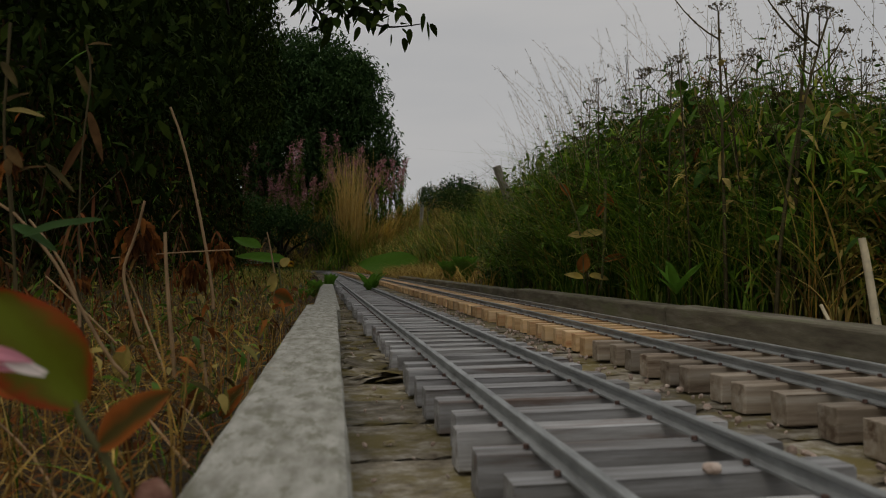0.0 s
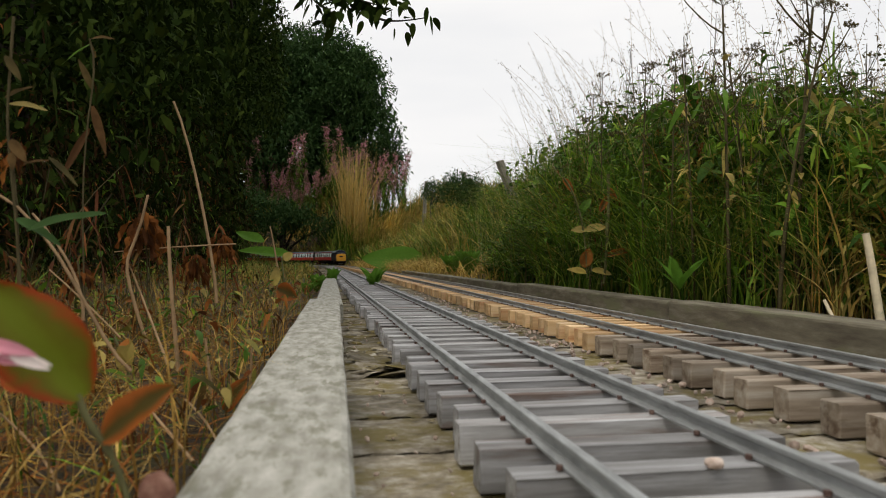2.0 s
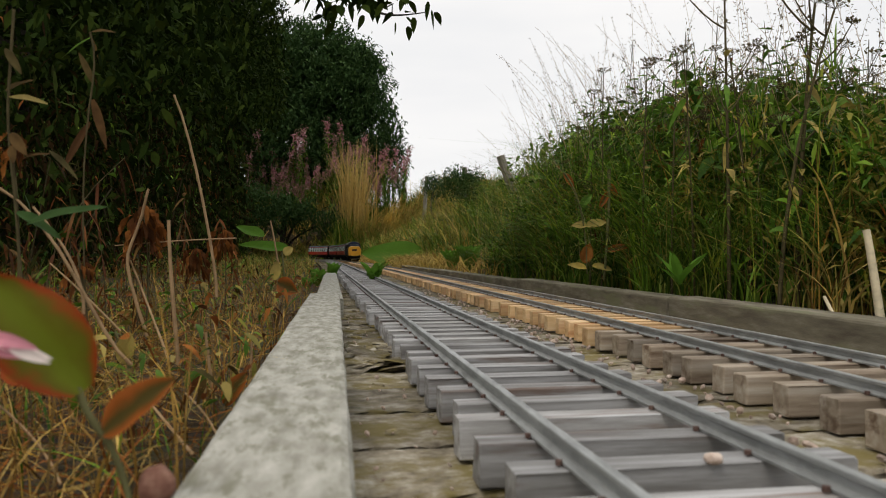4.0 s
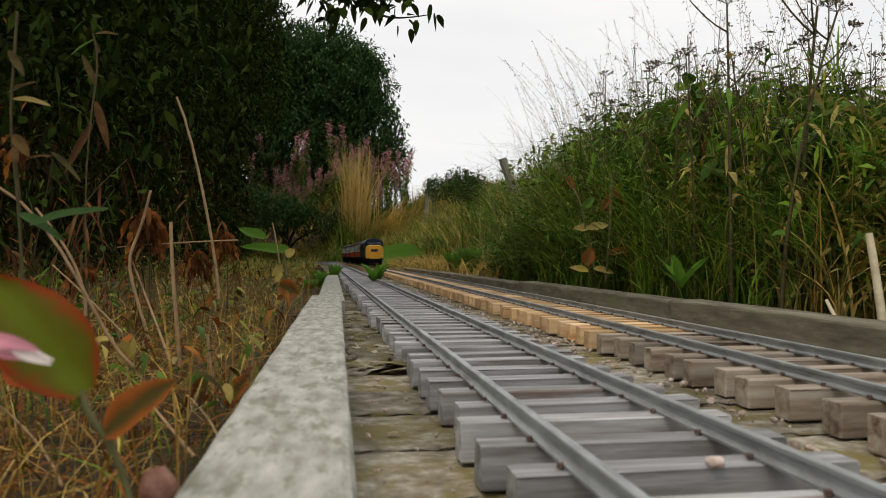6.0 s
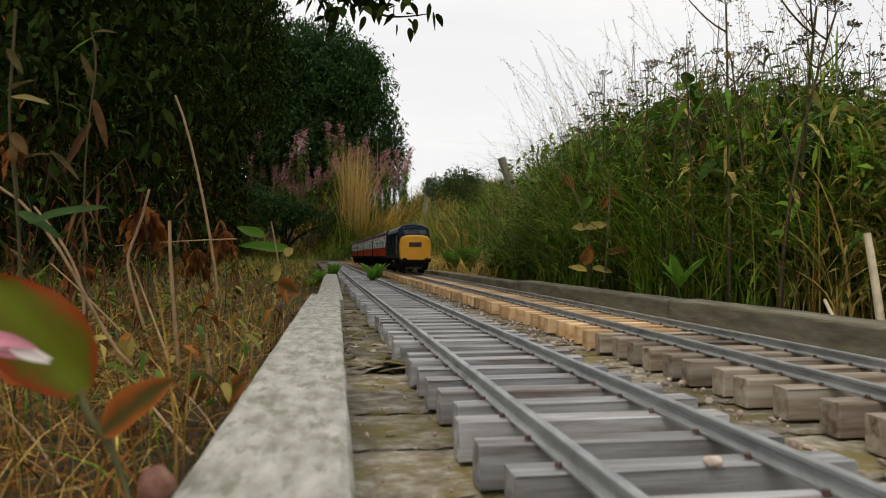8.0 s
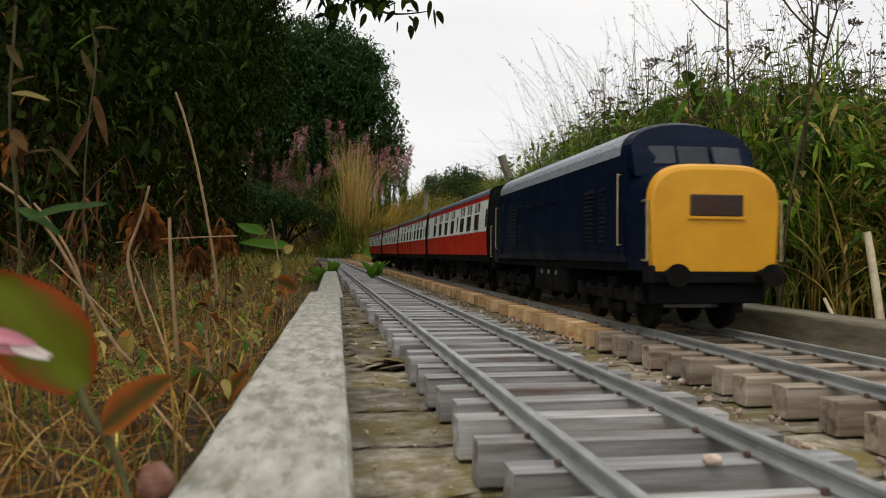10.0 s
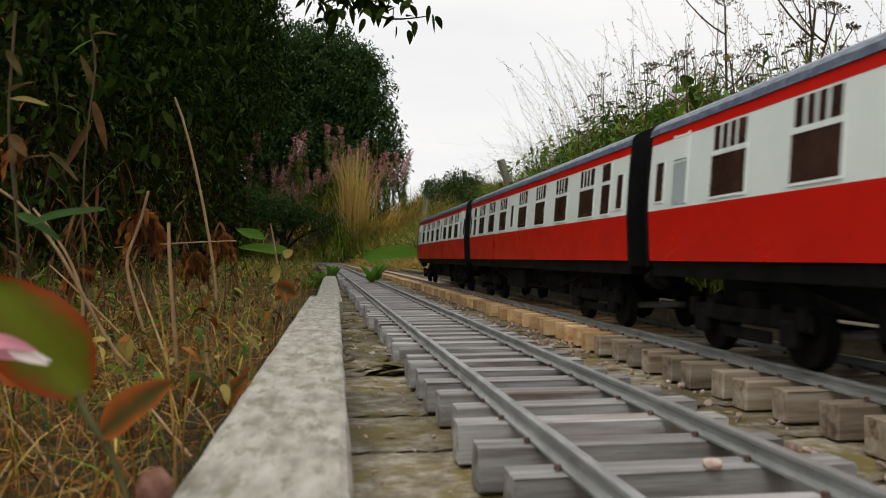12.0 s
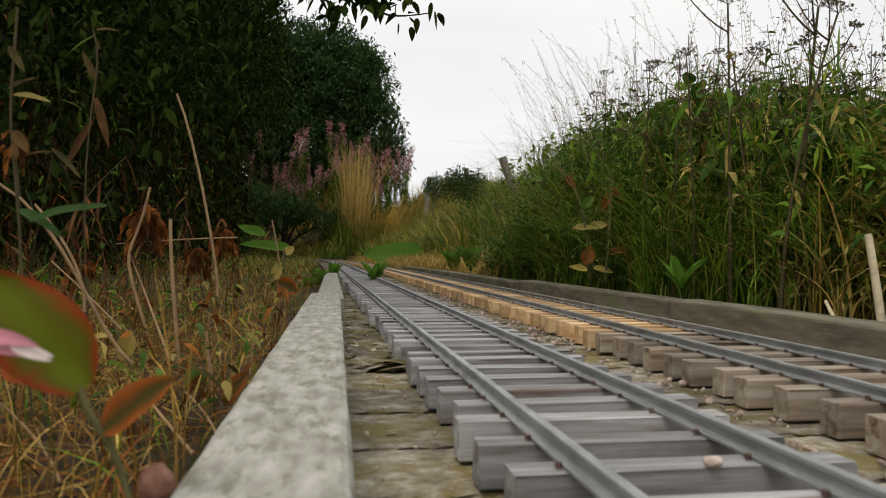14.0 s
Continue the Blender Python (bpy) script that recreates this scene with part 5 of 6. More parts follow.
def overhanging_tree():
    """The tree over the side of the line, its crown low and dense, deep shade put into the leaf colour."""
    ob = tagged(new("tree"), "dense broadleaf tree overhanging the line, its leaves coloured dark for shade", "tree")
    for x, y in ((-3.9, 6.6), (-4.9, 10.5), (-3.2, 3.4), (-6.0, 14.5)):
        g = float(ground_z(x, y)) - 0.1
        limb(ob, (x, y, g), (x + 0.2, y, 3.2), 0.16, 0.10, name="trunk")
        for k in range(7):
            a = k * 0.9 + x
            tip = (x + 1.2 * math.cos(a) - 0.5, y + 1.2 * math.sin(a), 2.2 + 0.4 * k)
            limb(ob, (x + 0.1, y, 1.3 + 0.25 * k), tip, 0.05, 0.012, 0.15)
    p = Plot()
    # clumps of leaves through the crown
    n = 3100
    y = 0.7 + 18.3 * rng.random(n)
    edge = -(0.205 * np.maximum(y, 0.3) + 0.36) - 0.12 * np.abs(rng.normal(0, 1, n))
    x = edge - 5.0 * rng.random(n) ** 1.4
    low = 0.30 + 0.18 * np.maximum(y, 1.5)
    z = low + (6.2 - low) * rng.random(n) ** 1.2
    c = np.stack([x, y, z], -1)
    k = 44
    base = np.repeat(c, k, 0) + rng.normal(0, 1, (n * k, 3)) * arr(0.20, 0.26, 0.19)
    good = base[:, 0] < -(0.19 * np.maximum(base[:, 1], 0) + 0.26)
    base = base[good]
    m = len(base)
    grow = 0.85 + 0.05 * np.maximum(base[:, 1], 0)
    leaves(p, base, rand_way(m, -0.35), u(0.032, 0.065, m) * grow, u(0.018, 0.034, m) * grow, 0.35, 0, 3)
    # large leaves added further in to block light, in the same shade-dark colour
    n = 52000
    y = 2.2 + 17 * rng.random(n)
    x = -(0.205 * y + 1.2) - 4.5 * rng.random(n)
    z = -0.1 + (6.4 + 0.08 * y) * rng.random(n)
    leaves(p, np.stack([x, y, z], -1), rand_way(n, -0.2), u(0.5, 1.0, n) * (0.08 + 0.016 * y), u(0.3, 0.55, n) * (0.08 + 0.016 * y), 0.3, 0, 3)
    # leafy sprays that hang into view at the edge of the crown
    for ax, az, bx, bz, dist, k in ((-0.75, 1.2, -0.2446, 0.8351, 2.0, 70), (-0.6, 1.15, -0.1766, 0.8463, 2.05, 46), (-0.45, 1.15, -0.1195, 0.867, 2.1, 30), (-0.8, 1.1, -0.3283, 0.8766, 2.2, 80), (-0.25, 1.05, -0.0436, 0.8266, 2.1, 9)):
        twig = limb(ob, (ax, dist + 0.6, az), (bx, dist, bz), 0.006, 0.0015, 0.05, 12, "twig")
        for q in range(k):
            i = 6 + int(6 * rng.random() ** 0.7)
            base = twig[0, min(i, 11)] + rng.normal(0, 0.02, 3)
            leaves(p, base[None], rand_way(1, -0.5), u(0.028, 0.042, 1), u(0.018, 0.028, 1), 0.4, 0)
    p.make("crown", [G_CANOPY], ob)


def hedge():
    """The undergrowth below the tree, from the ground up; most leaves carry the shade in their colour."""
    p = Plot()
    n = 1900
    y = -0.3 + 20.3 * rng.random(n)
    x = -(0.20 * np.maximum(y, 0.5) + 1.15) - 3.5 * rng.random(n) ** 1.3
    g = ground_z(x, y)
    z = g + (0.6 + 0.14 * np.maximum(y, 0)) * rng.random(n)
    k = 34
    base = np.repeat(np.stack([x, y, z], -1), k, 0) + rng.normal(0, 0.2, (n * k, 3))
    m = len(base)
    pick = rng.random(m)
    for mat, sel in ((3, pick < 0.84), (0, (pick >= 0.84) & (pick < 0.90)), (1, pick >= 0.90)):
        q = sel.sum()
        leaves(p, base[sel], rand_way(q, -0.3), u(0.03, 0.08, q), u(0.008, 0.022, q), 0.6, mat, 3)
    n = 90
    y = 2.6 + 15 * rng.random(n)
    x = -(0.20 * y + 0.95) - 2.2 * rng.random(n)
    b = np.stack([x, y, ground_z(x, y)], -1)
    t = np.linspace(0, 1, 6)[None, :, None]
    tip = b + np.stack([rng.normal(0, 0.15, n), rng.normal(0, 0.15, n), u(0.4, 1.3, n)], -1)
    p.tubes(b[:, None] + (tip - b)[:, None] * t, np.full((n, 6), 0.004), 2, 3)
    tagged(p.make("undergrowth", [G_BROWN, G_NETTLE, G_DARKSTEM, G_DIM]), "brown and green undergrowth, coloured dark for the shade below the tree", "undergrowth", kind="stuff")


def far_tree(x, y, lobes, label, count, leaf=1.0):
    ob = tagged(new("tree"), label, "tree")
    g = float(ground_z(x, y)) - 0.1
    p = Plot()
    limb(ob, (x, y, g), (x, y, lobes[0][2]), 0.2 * leaf, 0.1 * leaf, name="trunk")
    for cx, cy, cz, r in lobes:
        limb(ob, (x, y, g + (cz - g) * 0.4), (cx, cy, cz), 0.08 * leaf, 0.02 * leaf, 0.3 * leaf)
        n = int(count * r * r)
        w = rand_way(n, 0.15)
        c = arr(cx, cy, cz) + w * (r * (0.35 + 0.68 * rng.random(n) ** 0.6))[:, None] * arr(1, 1, 0.95)
        k = 26
        base = np.repeat(c, k, 0) + rng.normal(0, 0.16 * leaf ** 0.7, (n * k, 3))
        m = len(base)
        leaves(p, base, rand_way(m, -0.2), u(0.11, 0.2, m) * leaf, u(0.05, 0.085, m) * leaf, 0.3, 0, 3)
    p.make("crown", [G_TREE], ob)


overhanging_tree()
hedge()
far_tree(-4.3, 27.5, [(-3.9, 27, 6.0, 2.1), (-2.9, 26.6, 4.6, 1.5), (-4.6, 27.5, 7.0, 2.0), (-6.4, 27.5, 6.4, 2.6), (-3.3, 26.8, 6.9, 1.2), (-2.3, 27, 3.7, 1.0), (-3.4, 26.4, 3.4, 1.5), (-5.2, 26.5, 3.8, 1.9)], "green ash tree with a ragged leafy crown", 110)
far_tree(-10.0, 26.0, [(-8.6, 25.8, 5.0, 2.6), (-11.5, 25.0, 6.0, 3.0), (-7.4, 26, 3.2, 1.9), (-10, 25, 3.2, 2.0), (-13, 24, 4, 2.6)], "dark tree standing behind the bank", 40)
far_tree(-6.0, 25.6, [(-4.6, 26.9, 3.2, 0.9), (-6.2, 26.9, 3.4, 1.1), (-7.6, 25.8, 3.4, 1.1), (-9.0, 25.5, 3.4, 1.2), (-3.4, 26.9, 3.0, 0.8), (-10.6, 25.4, 3.2, 1.2)], "low dark bushes along the top of the bank", 90)
far_tree(-4.8, 22.6, [(-4.9, 22.1, 1.35, 0.65), (-5.9, 22.4, 1.5, 0.8), (-4.1, 22.3, 1.25, 0.5), (-7.0, 22.7, 1.7, 0.9), (-3.4, 22.3, 1.1, 0.4)], "dark green bramble thicket below the willowherb", 190, 0.65)
far_tree(0.55, 12.8, [(0.4615, 12.5, 1.257, 0.30), (0.2692, 12.6, 1.3339, 0.26), (0.6346, 12.4, 1.0455, 0.25), (-0.2046, 19.0, 1.8858, 0.3)], "low hawthorn bush on the skyline", 900, 0.3)


# ---- broad-leaved plants by the line ----
def dock(x, y, z, n, size, spread, label, rise=0.7):
    ob = tagged(new("dock_plant"), label, "leafy plant")
    for k in range(n):
        p = Plot()
        a = k * 2.4 + x * 5
        s = size * (0.7 + 0.5 * ((k * 37) % 10) / 10)
        tip = (x + math.cos(a) * s * spread, y + math.sin(a) * s * spread, z + s * rise * (0.6 + 0.5 * ((k * 53) % 10) / 10))
        broad_leaf(p, (x, y, z), tip, s * 0.42, sag=0.12, fold=0.2, mat=0)
        p.make("leaf", [G_DOCK], ob)
    return ob


dock(-0.4129, 4.4, -0.03, 7, 0.19, 0.5, "bright green broad-leaved plant growing through the track", 0.9)
dock(-0.5331, 4.5, -0.045, 5, 0.075, 0.8, "small green weed growing beside the sleepers", 0.5)
dock(0.2289, 6.2, 0.0, 20, 0.27, 0.45, "clump of green dock leaves at the board", 1.1)
dock(0.0914, 6.6, 0.0, 16, 0.24, 0.5, "clump of green dock leaves at the board", 1.05)
dock(0.6299, 1.95, 0.05, 6, 0.09, 0.8, "pale green leafy weed in the grass", 1.4)


dock(-0.8026, 4.7, -0.07, 9, 0.15, 0.45, "green leafy weed at the end of the board", 1.1)
dock(-0.7722, 4.2, -0.07, 8, 0.12, 0.5, "green leafy weed at the end of the board", 0.9)
dock(-0.8357, 5.6, -0.06, 8, 0.16, 0.4, "green leafy weed between board and track", 1.2)


def fallen_leaf(base, tip, width, up, label, sag=0.0, fold=0.15):
    ob = tagged(new("broad_leaf"), label, "leaf")
    p = Plot()
    broad_leaf(p, base, tip, width, up, sag, fold, 0, 14, 0.03)
    p.make("blade", [G_DOCK], ob)


fallen_leaf((-0.28, 12.0, 0.10), (-1.34, 12.3, 0.13), 0.5, (0, -0.85, 0.55), "large bright green leaf lying by the track", -0.02, 0.12)
fallen_leaf((-1.2554, 6, 0.1689), (-1.7122, 6.2, 0.2178), 0.16, (0, -0.5, 0.86), "large bright green leaf in the undergrowth", 0.0)
fallen_leaf((-1.58, 6.5, 0.292), (-1.848, 6.6, 0.3858), 0.13, (0, -0.6, 0.8), "large bright green leaf in the undergrowth", 0.0)


# ---- the weedy verge beside the board ----
def verge_litter():
    p = Plot()
    n = 6200
    y = 0.22 + 5.0 * rng.random(n) ** 1.5
    x = left_x(y) - 0.15 - (0.25 + 0.42 * y) * rng.random(n) ** 1.1
    b = np.stack([x, y, ground_z(x, y) + u(0, 0.03, n)], -1)
    az = u(0, 6.283, n)
    length = u(0.05, 0.22, n)
    t = np.linspace(0, 1, 5)[None]
    rise = u(-0.05, 0.38, n)
    curl = rng.normal(0, 0.5, n)
    a2 = az[:, None] + curl[:, None] * t
    P = b[:, None] + np.stack([np.cos(a2) * length[:, None] * t, np.sin(a2) * length[:, None] * t, (rise * length)[:, None] * np.sin(np.pi * t * 0.9)], -1)
    S = np.stack([-np.sin(az), np.cos(az), rng.normal(0, 0.4, n)], -1)[:, None]
    pick = rng.random(n) < 0.5
    for mat, sel in ((0, pick), (1, ~pick)):
        p.ribbons(P[sel], S[sel], u(0.0003, 0.0011, sel.sum())[:, None] * (1 - 0.7 * t ** 2), mat)
    tagged(p.make("dead_grass", [G_STRAW, G_BROWN]), "matted dead grass and straw on the verge", "dead grass", kind="stuff")


def verge_leaves():
    p = Plot()
    n = 3300
    y = 0.75 + 6.2 * rng.random(n) ** 1.25
    x = left_x(y) - 0.12 - (0.3 + 0.45 * y) * rng.random(n)
    b = np.stack([x, y, ground_z(x, y) + u(0.01, 0.11, n) + 0.02 * y * rng.random(n)], -1)
    pick = rng.random(n)
    for mat, sel in ((0, pick < 0.42), (1, (pick >= 0.42) & (pick < 0.66)), (2, (pick >= 0.66) & (pick < 0.93)), (3, pick >= 0.93)):
        q = sel.sum()
        leaves(p, b[sel], rand_way(q, 0.25), u(0.012, 0.04, q), u(0.004, 0.012, q), 0.6, mat, 5)
    n = 5200
    y = 0.5 + 5.5 * rng.random(n) ** 1.2
    x = left_x(y) - 0.13 - (0.2 + 0.42 * y) * rng.random(n)
    b = np.stack([x, y, ground_z(x, y)], -1)
    blades(p, b[:1900], u(0.05, 0.22, 1900), u(0.1, 1.5, 1900), u(0.001, 0.0028, 1900), 4, 6)
    blades(p, b[4500:], u(0.05, 0.2, n - 4500), u(0.1, 1.3, n - 4500), u(0.001, 0.0035, n - 4500), 1, 6)
    tagged(p.make("verge_weeds", [G_BROWN, G_NETTLE, G_YELLOW, G_RUSSET, G_STRAW]), "low brown, yellow and green weeds on the verge", "weeds", kind="stuff")


def withered_plant(seed):
    """A dead-stemmed weed with hanging brown leaves."""
    r = random.Random(seed)
    ob = tagged(new("withered_weed"), "withered weed with hanging russet brown leaves", "weed", "withered weeds on the verge")
    h = 0.26 + 0.07 * (seed % 4)
    path = stem_path([(0, 0, 0), (r.uniform(-0.03, 0.03), r.uniform(-0.03, 0.03), h * 0.5), (r.uniform(-0.07, 0.07), r.uniform(-0.05, 0.05), h)], 8)
    p = Plot()
    p.tubes(path, (0.0017 * np.linspace(1, 0.4, 8))[None], 0, 5)
    p.make("stem", [G_DARKSTEM], ob)
    for k in range(26):
        p = Plot()
        f = r.uniform(0.2, 1.0)
        base = np.array([[np.interp(f, np.linspace(0, 1, 8), path[0, :, c]) for c in range(3)]])
        if k < 19:
            leaves(p, base, rand_way(1, -0.9 if seed % 2 else -0.3), u(0.02, 0.055, 1), u(0.003, 0.008, 1), 0.9, 0, 6)
        else:
            leaves(p, base, rand_way(1, 0.2), u(0.025, 0.05, 1), u(0.007, 0.014, 1), 0.5, 0, 6)
        p.make("leaf", [G_WITHER if k < 19 else (G_NETTLE if seed % 3 else G_RUSSET)], ob)
    return ob


def place_withered():
    r = random.Random(21)
    made = [withered_plant(k) for k in range(6)]
    spots = [(-0.6104, 1.5), (-0.6203, 2.1), (-0.634, 1.25), (-0.908, 2.6), (-0.7878, 1.9), (-0.6329, 1.75)]
    for i in range(24):
        if i < 6:
            x, y = spots[i]
        else:
            y = r.uniform(1.1, 6.0)
            x = left_x(y) - 0.25 - r.random() * (0.25 + 0.42 * y)
        m = pose(x, y, float(ground_z(x, y)) - 0.01, r.uniform(-9, 9), r.uniform(-9, 9), r.uniform(0, 360))
        if i < 6:
            made[i].matrix_basis = m
        else:
            copy_thing(made[i % 6], m)


def hanging_bunch(x, y, z, n, size):
    """A shrivelled head of rust-brown leaves hanging from a dead stem."""
    ob = tagged(new("dead_leaf_bunch"), "shrivelled bunch of rust-brown leaves on a dead stem", "dead leaves", "dead leaf bunches on the verge")
    p = Plot()
    g = float(ground_z(x, y))
    p.tubes(stem_path([(x, y, g), (x + 0.01, y, (g + z) / 2), (x, y, z)], 6), np.full((1, 6), 0.0018), 0, 5)
    p.make("stem", [G_DARKSTEM], ob)
    for k in range(2 * n):
        p = Plot()
        a = 2.4 * k
        base = arr(x + 0.3 * size * math.cos(a) * rng.random(), y + 0.3 * size * math.sin(a) * rng.random(), z - 0.75 * size * rng.random())
        tip = base + arr(0.3 * size * math.cos(a), 0.3 * size * math.sin(a), -size * (0.3 + 0.6 * rng.random()))
        broad_leaf(p, base, tip, size * 0.13, (math.cos(a), math.sin(a), 0.4), 0.05, 0.6, 0, 11, 0.45)
        p.make("leaf", [G_RUST], ob)


for spot in ((-0.6104, 1.5, 0.2324, 18, 0.085), (-0.5985, 2.0, 0.2135, 14, 0.075), (-0.5449, 1.1, 0.132, 10, 0.045), (-0.7678, 2.3, 0.1585, 12, 0.09), (-0.4702, 0.8, 0.2643, 8, 0.035)):
    hanging_bunch(*spot)
verge_litter()
verge_leaves()
place_withered()


def dry_stalk(points, radius, material=None, label="bleached dry hollow stalk standing in the weeds"):
    p = Plot()
    path = stem_path(points, 9)
    p.tubes(path, (radius * np.linspace(0.8, 1.1, 9))[None], 0, 6)
    tagged(p.make("dry_stalk", [material or G_DRYSTEM]), label, "stalk", "dry stalks on the verge")


STALKS = [([(-0.5846, 1.6, 0.4803), (-0.5403, 1.6, 0.3351), (-0.5034, 1.6, 0.1505), (-0.4911, 1.6, 0.0397)], 0.0032), ([(-0.48, 1.2, 0.24), (-0.5058, 1.2, 0.1551), (-0.5132, 1.2, 0.1089), (-0.4818, 1.2, -0.0018)], 0.0026),
          ([(-0.4095, 1.1, 0.1836), (-0.4053, 1.1, 0.0939), (-0.3943, 1.1, -0.033)], 0.0030), ([(-0.4886, 0.8, 0.2089), (-0.424, 0.8, 0.1474), (-0.3778, 0.8, 0.0674), (-0.3378, 0.8, 0.012)], 0.0019),
          ([(-0.3223, 1, 0.0266), (-0.3169, 1, -0.018), (-0.31, 1, -0.068)], 0.0022), ([(-0.2852, 1.1, 0.0008), (-0.286, 1.1, -0.033), (-0.2885, 1.1, -0.0668)], 0.0020),
          ([(-0.5338, 1, 0.1205), (-0.4877, 1, 0.0782), (-0.4377, 1, 0.0282)], 0.0013), ([(-0.6681, 1.5, 0.1505), (-0.5469, 1.5, 0.1597), (-0.42, 1.5, 0.1655)], 0.0016),
          ([(-0.5012, 0.9, 0.1908), (-0.4528, 0.9, 0.1216), (-0.4389, 0.9, 0.0593)], 0.0018), ([(-0.5612, 2.4, 0.2428), (-0.5483, 2.4, 0.1782), (-0.5335, 2.4, 0.0858)], 0.0028),
          ([(-0.5095, 1.2, 0.1228), (-0.4818, 1.2, 0.0535), (-0.4095, 1.1, -0.0245)], 0.0020), ([(-0.3618, 0.6, 0.0097), (-0.3295, 0.6, -0.0226), (-0.3007, 0.58, -0.0487)], 0.0012),
          ([(-0.2794, 0.8, -0.0188), (-0.2388, 0.75, -0.0353), (-0.2095, 0.7, -0.0538)], 0.0013), ([(-0.2768, 0.7, -0.0107), (-0.2356, 0.66, -0.033), (-0.2094, 0.62, -0.0373)], 0.0016)]
for pts, r in STALKS:
    dry_stalk(pts, r)
dry_stalk([(0.7337, 1.27, 0.174), (0.7464, 1.27, 0.0978), (0.7581, 1.27, 0.0148), (0.761, 1.27, -0.0097)], 0.0075, G_PALE, label="thick pale cut stem standing at the board")
dry_stalk([(0.728, 1.4, 0.0512), (0.7335, 1.38, 0.0205), (0.7386, 1.36, -0.004)], 0.004, G_PALE, label="short broken straw stem at the board")


def leafy_stem(name, stems, leaf_specs, label, category):
    """A plant from its stems and single leaves: (base, tip, width, material number)."""
    ob = tagged(new(name), label, category)
    for pts, r in stems:
        p = Plot()
        p.tubes(stem_path(pts, 10), (r * np.linspace(1.0, 0.7, 10))[None], 0, 7)
        p.make("stem", [G_DARKSTEM if name == "tall_weed" else G_STEM], ob)
    mats = [G_DOCK, M_TURN, M_REDDER, G_BROWN, G_NETTLE, G_YELLOW, G_PETAL, G_WHITE, G_DULL, G_TREE]
    for base, tip, w, m, up in leaf_specs:
        p = Plot()
        broad_leaf(p, base, tip, w, up, 0.10, 0.16, 0, 12, 0.04)
        leaf = p.make("petal" if m in (6, 7) else "leaf", [mats[m]], ob)
        if m in (1, 2):
            rim = np.abs(np.tile(np.linspace(-1, 1, 7), 12))
            leaf.data.attributes.new("edge", "FLOAT", "POINT").data.foreach_set("value", rim.astype(np.float32))
    return ob


# close beside the lens: a bistort-like weed turning red, with a pink and white flower
leafy_stem("flowering_weed", [([(-0.1684, 0.34, 0.0705), (-0.1593, 0.34, 0.0522), (-0.1488, 0.34, 0.0339), (-0.1397, 0.34, -0.0105)], 0.0019), ([(-0.1554, 0.34, 0.0483), (-0.1527, 0.34, 0.0444), (-0.1488, 0.34, 0.0287)], 0.0014)],
           [((-0.1658, 0.34, 0.0692), (-0.2092, 0.33, 0.132), 0.040, 1, (0.35, -0.85, 0.2)), ((-0.1567, 0.34, 0.0496), (-0.1198, 0.33, 0.0812), 0.020, 2, (-0.3, -0.8, 0.4)),
            ((-0.1811, 0.36, 0.0669), (-0.2262, 0.38, 0.0779), 0.03, 1, (0, -0.4, 0.9)),
            ((-0.1972, 0.315, 0.0969), (-0.173, 0.315, 0.094), 0.0060, 6, (0, -0.9, 0.4)), ((-0.1967, 0.318, 0.0936), (-0.1683, 0.318, 0.0897), 0.0055, 7, (0, -0.6, 0.7)), ((-0.1973, 0.317, 0.0991), (-0.1807, 0.32, 0.0963), 0.0050, 6, (0, -0.7, -0.5)),
            ((-0.1845, 0.314, 0.0917), (-0.1677, 0.315, 0.0872), 0.0050, 7, (0, -0.8, 0.3)), ((-0.1942, 0.316, 0.0907), (-0.176, 0.316, 0.089), 0.0045, 6, (0, -0.7, 0.4))],
           "low weed with reddening leaves and a pink and white flower", "flowering weed")
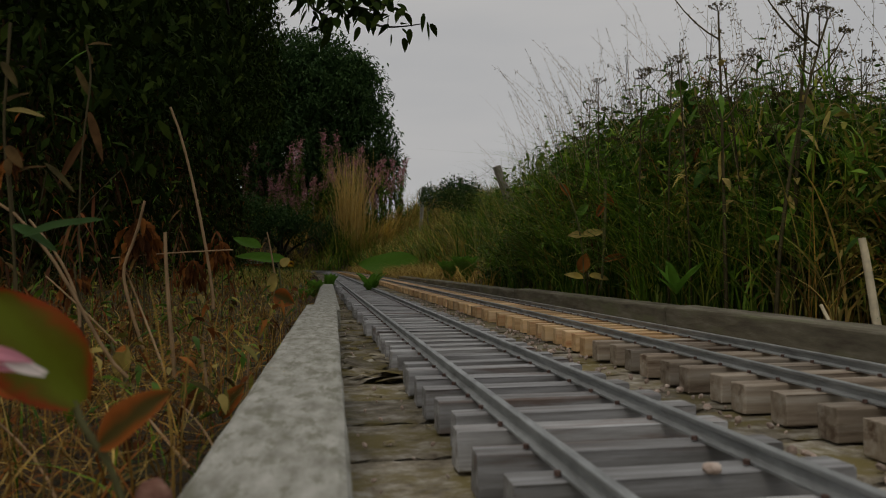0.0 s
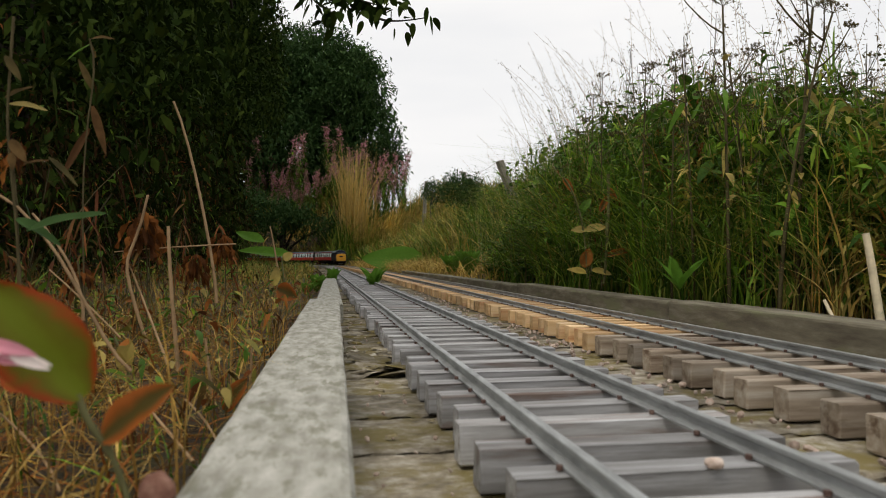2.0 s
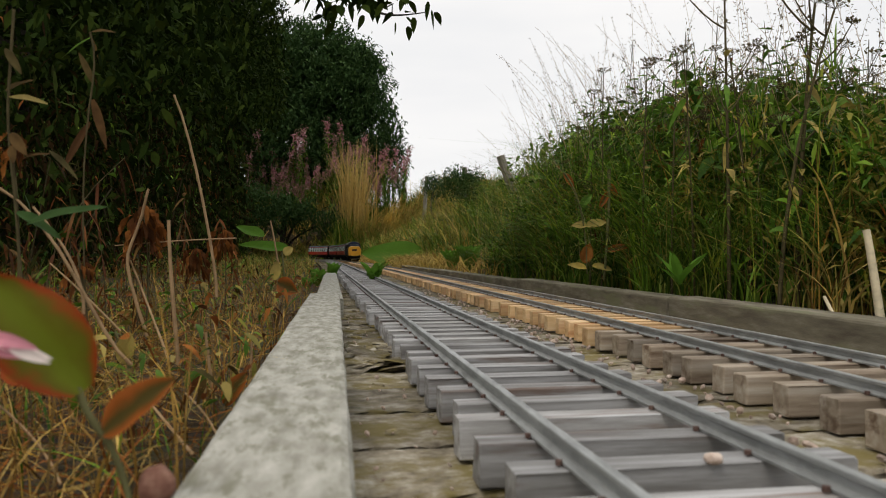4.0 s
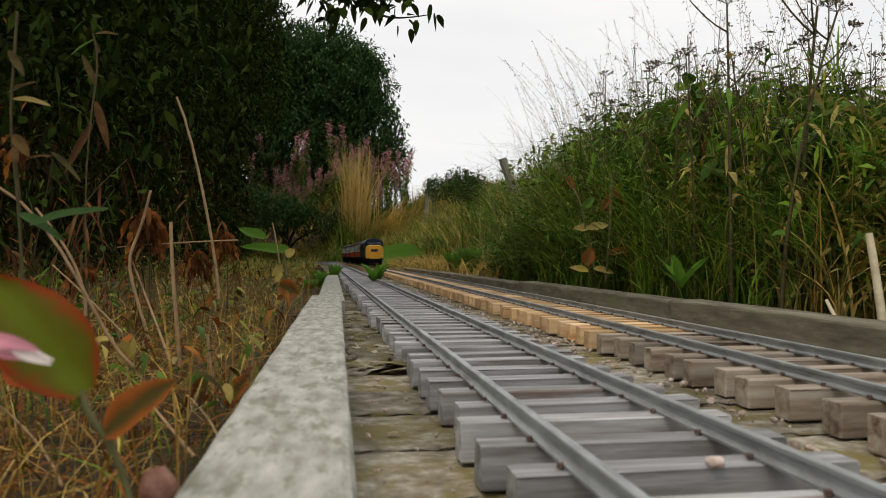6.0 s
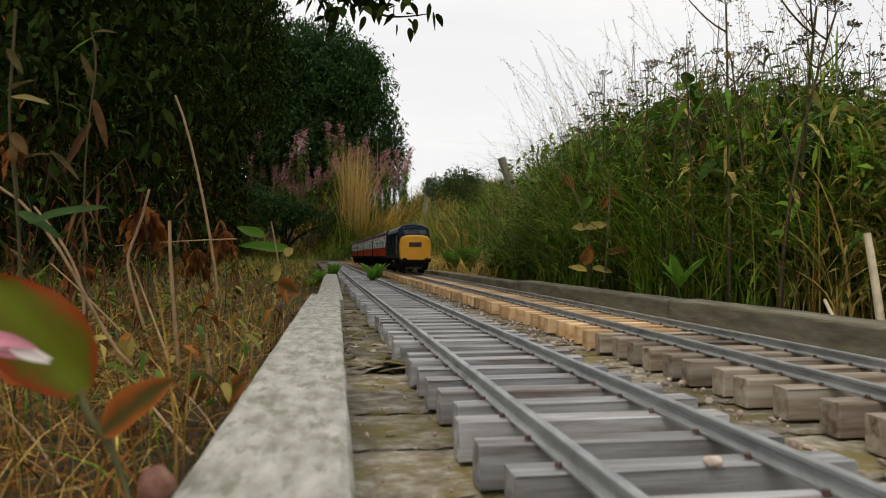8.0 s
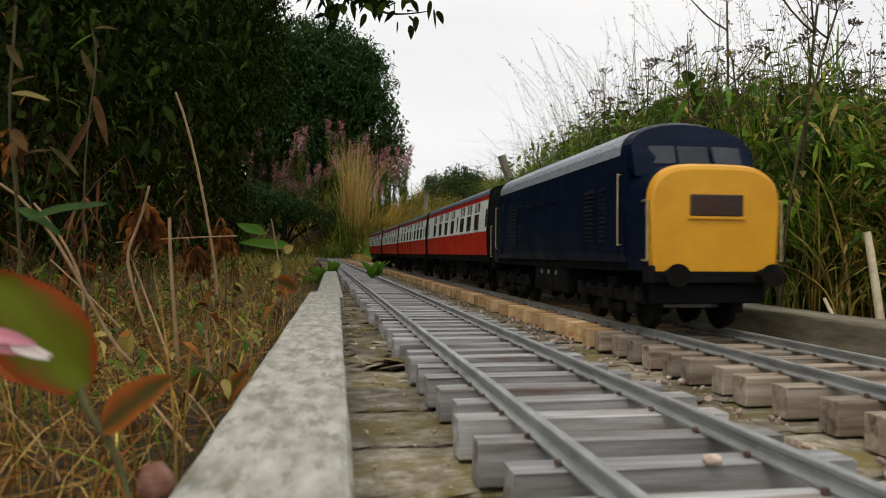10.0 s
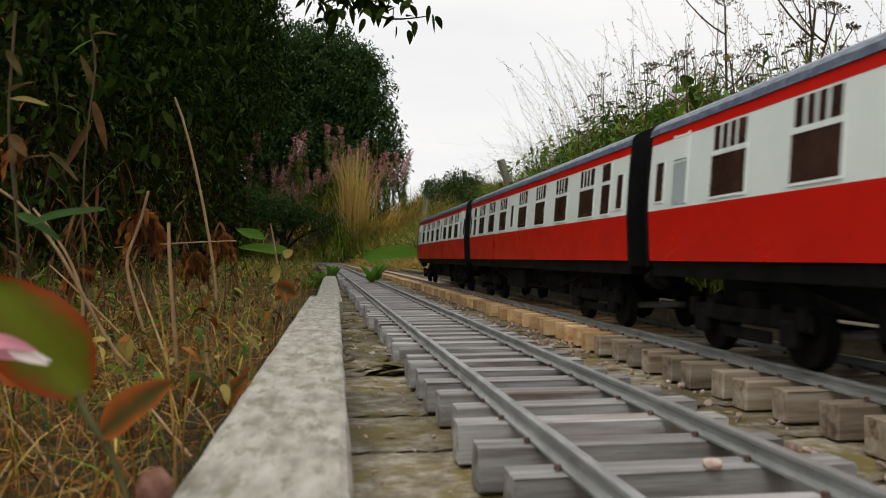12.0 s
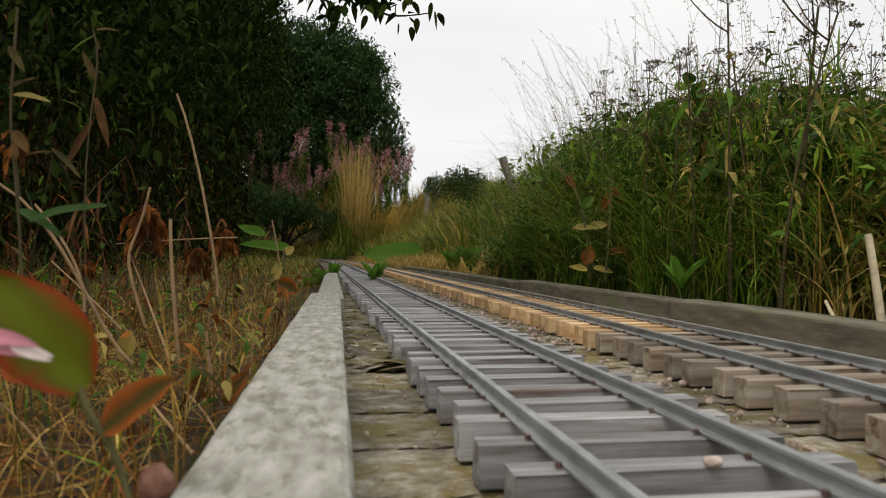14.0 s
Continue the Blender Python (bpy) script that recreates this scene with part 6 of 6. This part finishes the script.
leafy_stem("tall_weed", [([(-0.4379, 0.75, 0.383), (-0.4437, 0.75, 0.2791), (-0.4379, 0.75, 0.2041), (-0.4177, 0.75, -0.044)], 0.0015), ([(-0.528, 1.1, 0.4662), (-0.5238, 1.1, 0.3901), (-0.5365, 1.1, 0.2632), (-0.528, 1.1, -0.0076)], 0.0016)],
           [((-0.4419, 0.75, 0.2935), (-0.3973, 0.74, 0.2885), 0.0101, 5, (0, -0.6, 0.8)), ((-0.4465, 0.75, 0.2993), (-0.4233, 0.76, 0.3162), 0.0101, 8, (0, -0.6, 0.8)),
            ((-0.4235, 0.75, 0.1637), (-0.3381, 0.74, 0.1889), 0.0187, 9, (0, -0.55, 0.8)), ((-0.435, 0.75, 0.1753), (-0.3992, 0.77, 0.1527), 0.0180, 9, (0, -0.5, 0.8)),
            ((-0.4292, 0.75, 0.2301), (-0.395, 0.74, 0.2373), 0.0072, 8, (0, -0.5, 0.8)), ((-0.3962, 0.74, 0.2373), (-0.3616, 0.73, 0.2106), 0.0072, 8, (0.3, -0.5, 0.8)),
            ((-0.4408, 0.75, 0.256), (-0.4178, 0.74, 0.2345), 0.0115, 8, (0, -0.9, 0.3)), ((-0.4396, 0.75, 0.2433), (-0.432, 0.74, 0.2259), 0.0086, 8, (0.2, -0.9, 0.3)),
            ((-0.4465, 0.75, 0.3426), (-0.4235, 0.74, 0.317), 0.0086, 8, (0, -0.9, 0.3)), ((-0.5263, 1.1, 0.4662), (-0.481, 1.08, 0.4643), 0.0101, 8, (0, -0.6, 0.7)),
            ((-0.5263, 1.1, 0.4578), (-0.5807, 1.12, 0.4378), 0.0115, 4, (0, -0.6, 0.7)), ((-0.5238, 1.1, 0.3901), (-0.5449, 1.1, 0.4408), 0.0101, 8, (0.2, -0.8, 0.3)),
            ((-0.5238, 1.1, 0.3647), (-0.5026, 1.1, 0.297), 0.0130, 8, (0.3, -0.8, 0.2)), ((-0.528, 1.1, 0.3308), (-0.5703, 1.1, 0.2632), 0.0115, 8, (0.3, -0.8, 0.2))],
           "tall weed with pointed green and withered leaves", "weed")
leafy_stem("yellowing_weed", [([(-0.4806, 2.2, 0.1405), (-0.4722, 2.2, 0.0558), (-0.4671, 2.2, -0.0457)], 0.0028)],
           [((-0.4925, 2.2, 0.0474), (-0.4293, 2.18, 0.0264), 0.055, 2, (0, -0.95, 0.1)), ((-0.5026, 2.2, 0.0558), (-0.4942, 2.2, 0.1202), 0.03, 5, (0.2, -0.9, 0.1)), ((-0.4722, 2.2, 0.132), (-0.4468, 2.2, 0.1574), 0.03, 5, (0, -0.8, 0.4))],
           "yellow-brown leafed weed beside the board", "weed")
leafy_stem("yellowing_weed", [([(-0.4231, 0.95, 0.0333), (-0.4085, 0.95, -0.0032), (-0.3975, 0.95, -0.047)], 0.0018)],
           [((-0.4107, 0.95, -0.0032), (-0.3991, 0.94, 0.038), 0.024, 5, (0.1, -0.9, 0.2)), ((-0.4268, 0.95, 0.026), (-0.4657, 0.94, 0.0235), 0.010, 5, (0, -0.6, 0.7)), ((-0.4063, 0.95, -0.0105), (-0.415, 0.94, 0.0199), 0.018, 5, (-0.3, -0.8, 0.2)),
            ((-0.2895, 0.98, -0.0678), (-0.2593, 0.98, -0.0188), 0.03, 2, (-0.4, -0.8, 0.2)), ((-0.3098, 0.95, -0.0397), (-0.3318, 0.95, -0.0178), 0.03, 4, (0, -0.7, 0.6))],
           "pale yellow leafed weed in the dead grass", "weed")
leafy_stem("withered_dock", [([(0.633, 2.78, 0.4528), (0.6287, 2.78, 0.2496), (0.6116, 2.78, 0.0358)], 0.007), ([(0.4619, 2.78, 0.4421), (0.5261, 2.78, 0.2924), (0.5474, 2.78, 0.0572)], 0.004)],
           [((0.5474, 2.78, 0.2389), (0.6223, 2.78, 0.2603), 0.043, 5, (0, -0.7, 0.6)), ((0.5474, 2.78, 0.2389), (0.4876, 2.78, 0.2453), 0.037, 5, (0, -0.7, 0.6)), ((0.5261, 2.78, 0.3138), (0.5688, 2.78, 0.3672), 0.031, 4, (0, -0.8, 0.5)),
            ((0.6223, 2.78, 0.1427), (0.7185, 2.78, 0.1748), 0.031, 2, (0, -0.7, 0.5)), ((0.5368, 2.78, 0.0999), (0.5581, 2.78, 0.1812), 0.050, 3, (0, -0.9, 0.2)), ((0.5474, 2.78, 0.0785), (0.4726, 2.78, 0.0999), 0.031, 5, (0, -0.7, 0.6)),
            ((0.6287, 2.78, 0.3993), (0.6651, 2.78, 0.3565), 0.025, 2, (0, -0.9, 0.2)), ((0.6287, 2.78, 0.3672), (0.5945, 2.78, 0.3095), 0.025, 2, (0, -0.9, 0.2)), ((0.4619, 2.78, 0.4378), (0.5004, 2.78, 0.3886), 0.025, 2, (0, -0.9, 0.2)),
            ((0.5688, 2.78, 0.0892), (0.6437, 2.78, 0.0785), 0.031, 5, (0, -0.7, 0.5))],
           "withered dock with rust-brown stalk and yellow leaves", "weed")


def bud():
    bm = bmesh.new()
    bmesh.ops.create_uvsphere(bm, u_segments=16, v_segments=10, radius=0.0088)
    for v in bm.verts:
        v.co.z *= 1.0 + 0.25 * (v.co.z > 0)
        v.co *= 1 + 0.05 * math.sin(v.co.x * 900)
    ob = part("seed_head", bm, surface("dry_pink_seed_head", (0.17, 0.07, 0.045), (0.26, 0.12, 0.08), (0.34, 0.18, 0.12), 160, 0.8, bump=0.4))
    ob.location = (-0.1396, 0.36, 0.0182)
    tagged(ob, "round dull pink seed head on a stalk", "seed head")
    dry_stalk([(-0.1396, 0.36, 0.0143), (-0.1401, 0.36, -0.0078), (-0.141, 0.36, -0.0355)], 0.0012, label="thin dry stalk under a seed head")


bud()


# ---- what moves ----
def motions():
    walk(loco, vehicle_rows(0.0, LOCO))
    for i, c in enumerate((coach_a, coach_b, coach_c, coach_d)):
        walk(c, vehicle_rows(LOCO + 0.06 + i * PITCH, COACH, 180 if c == coach_c else 0))


motions()
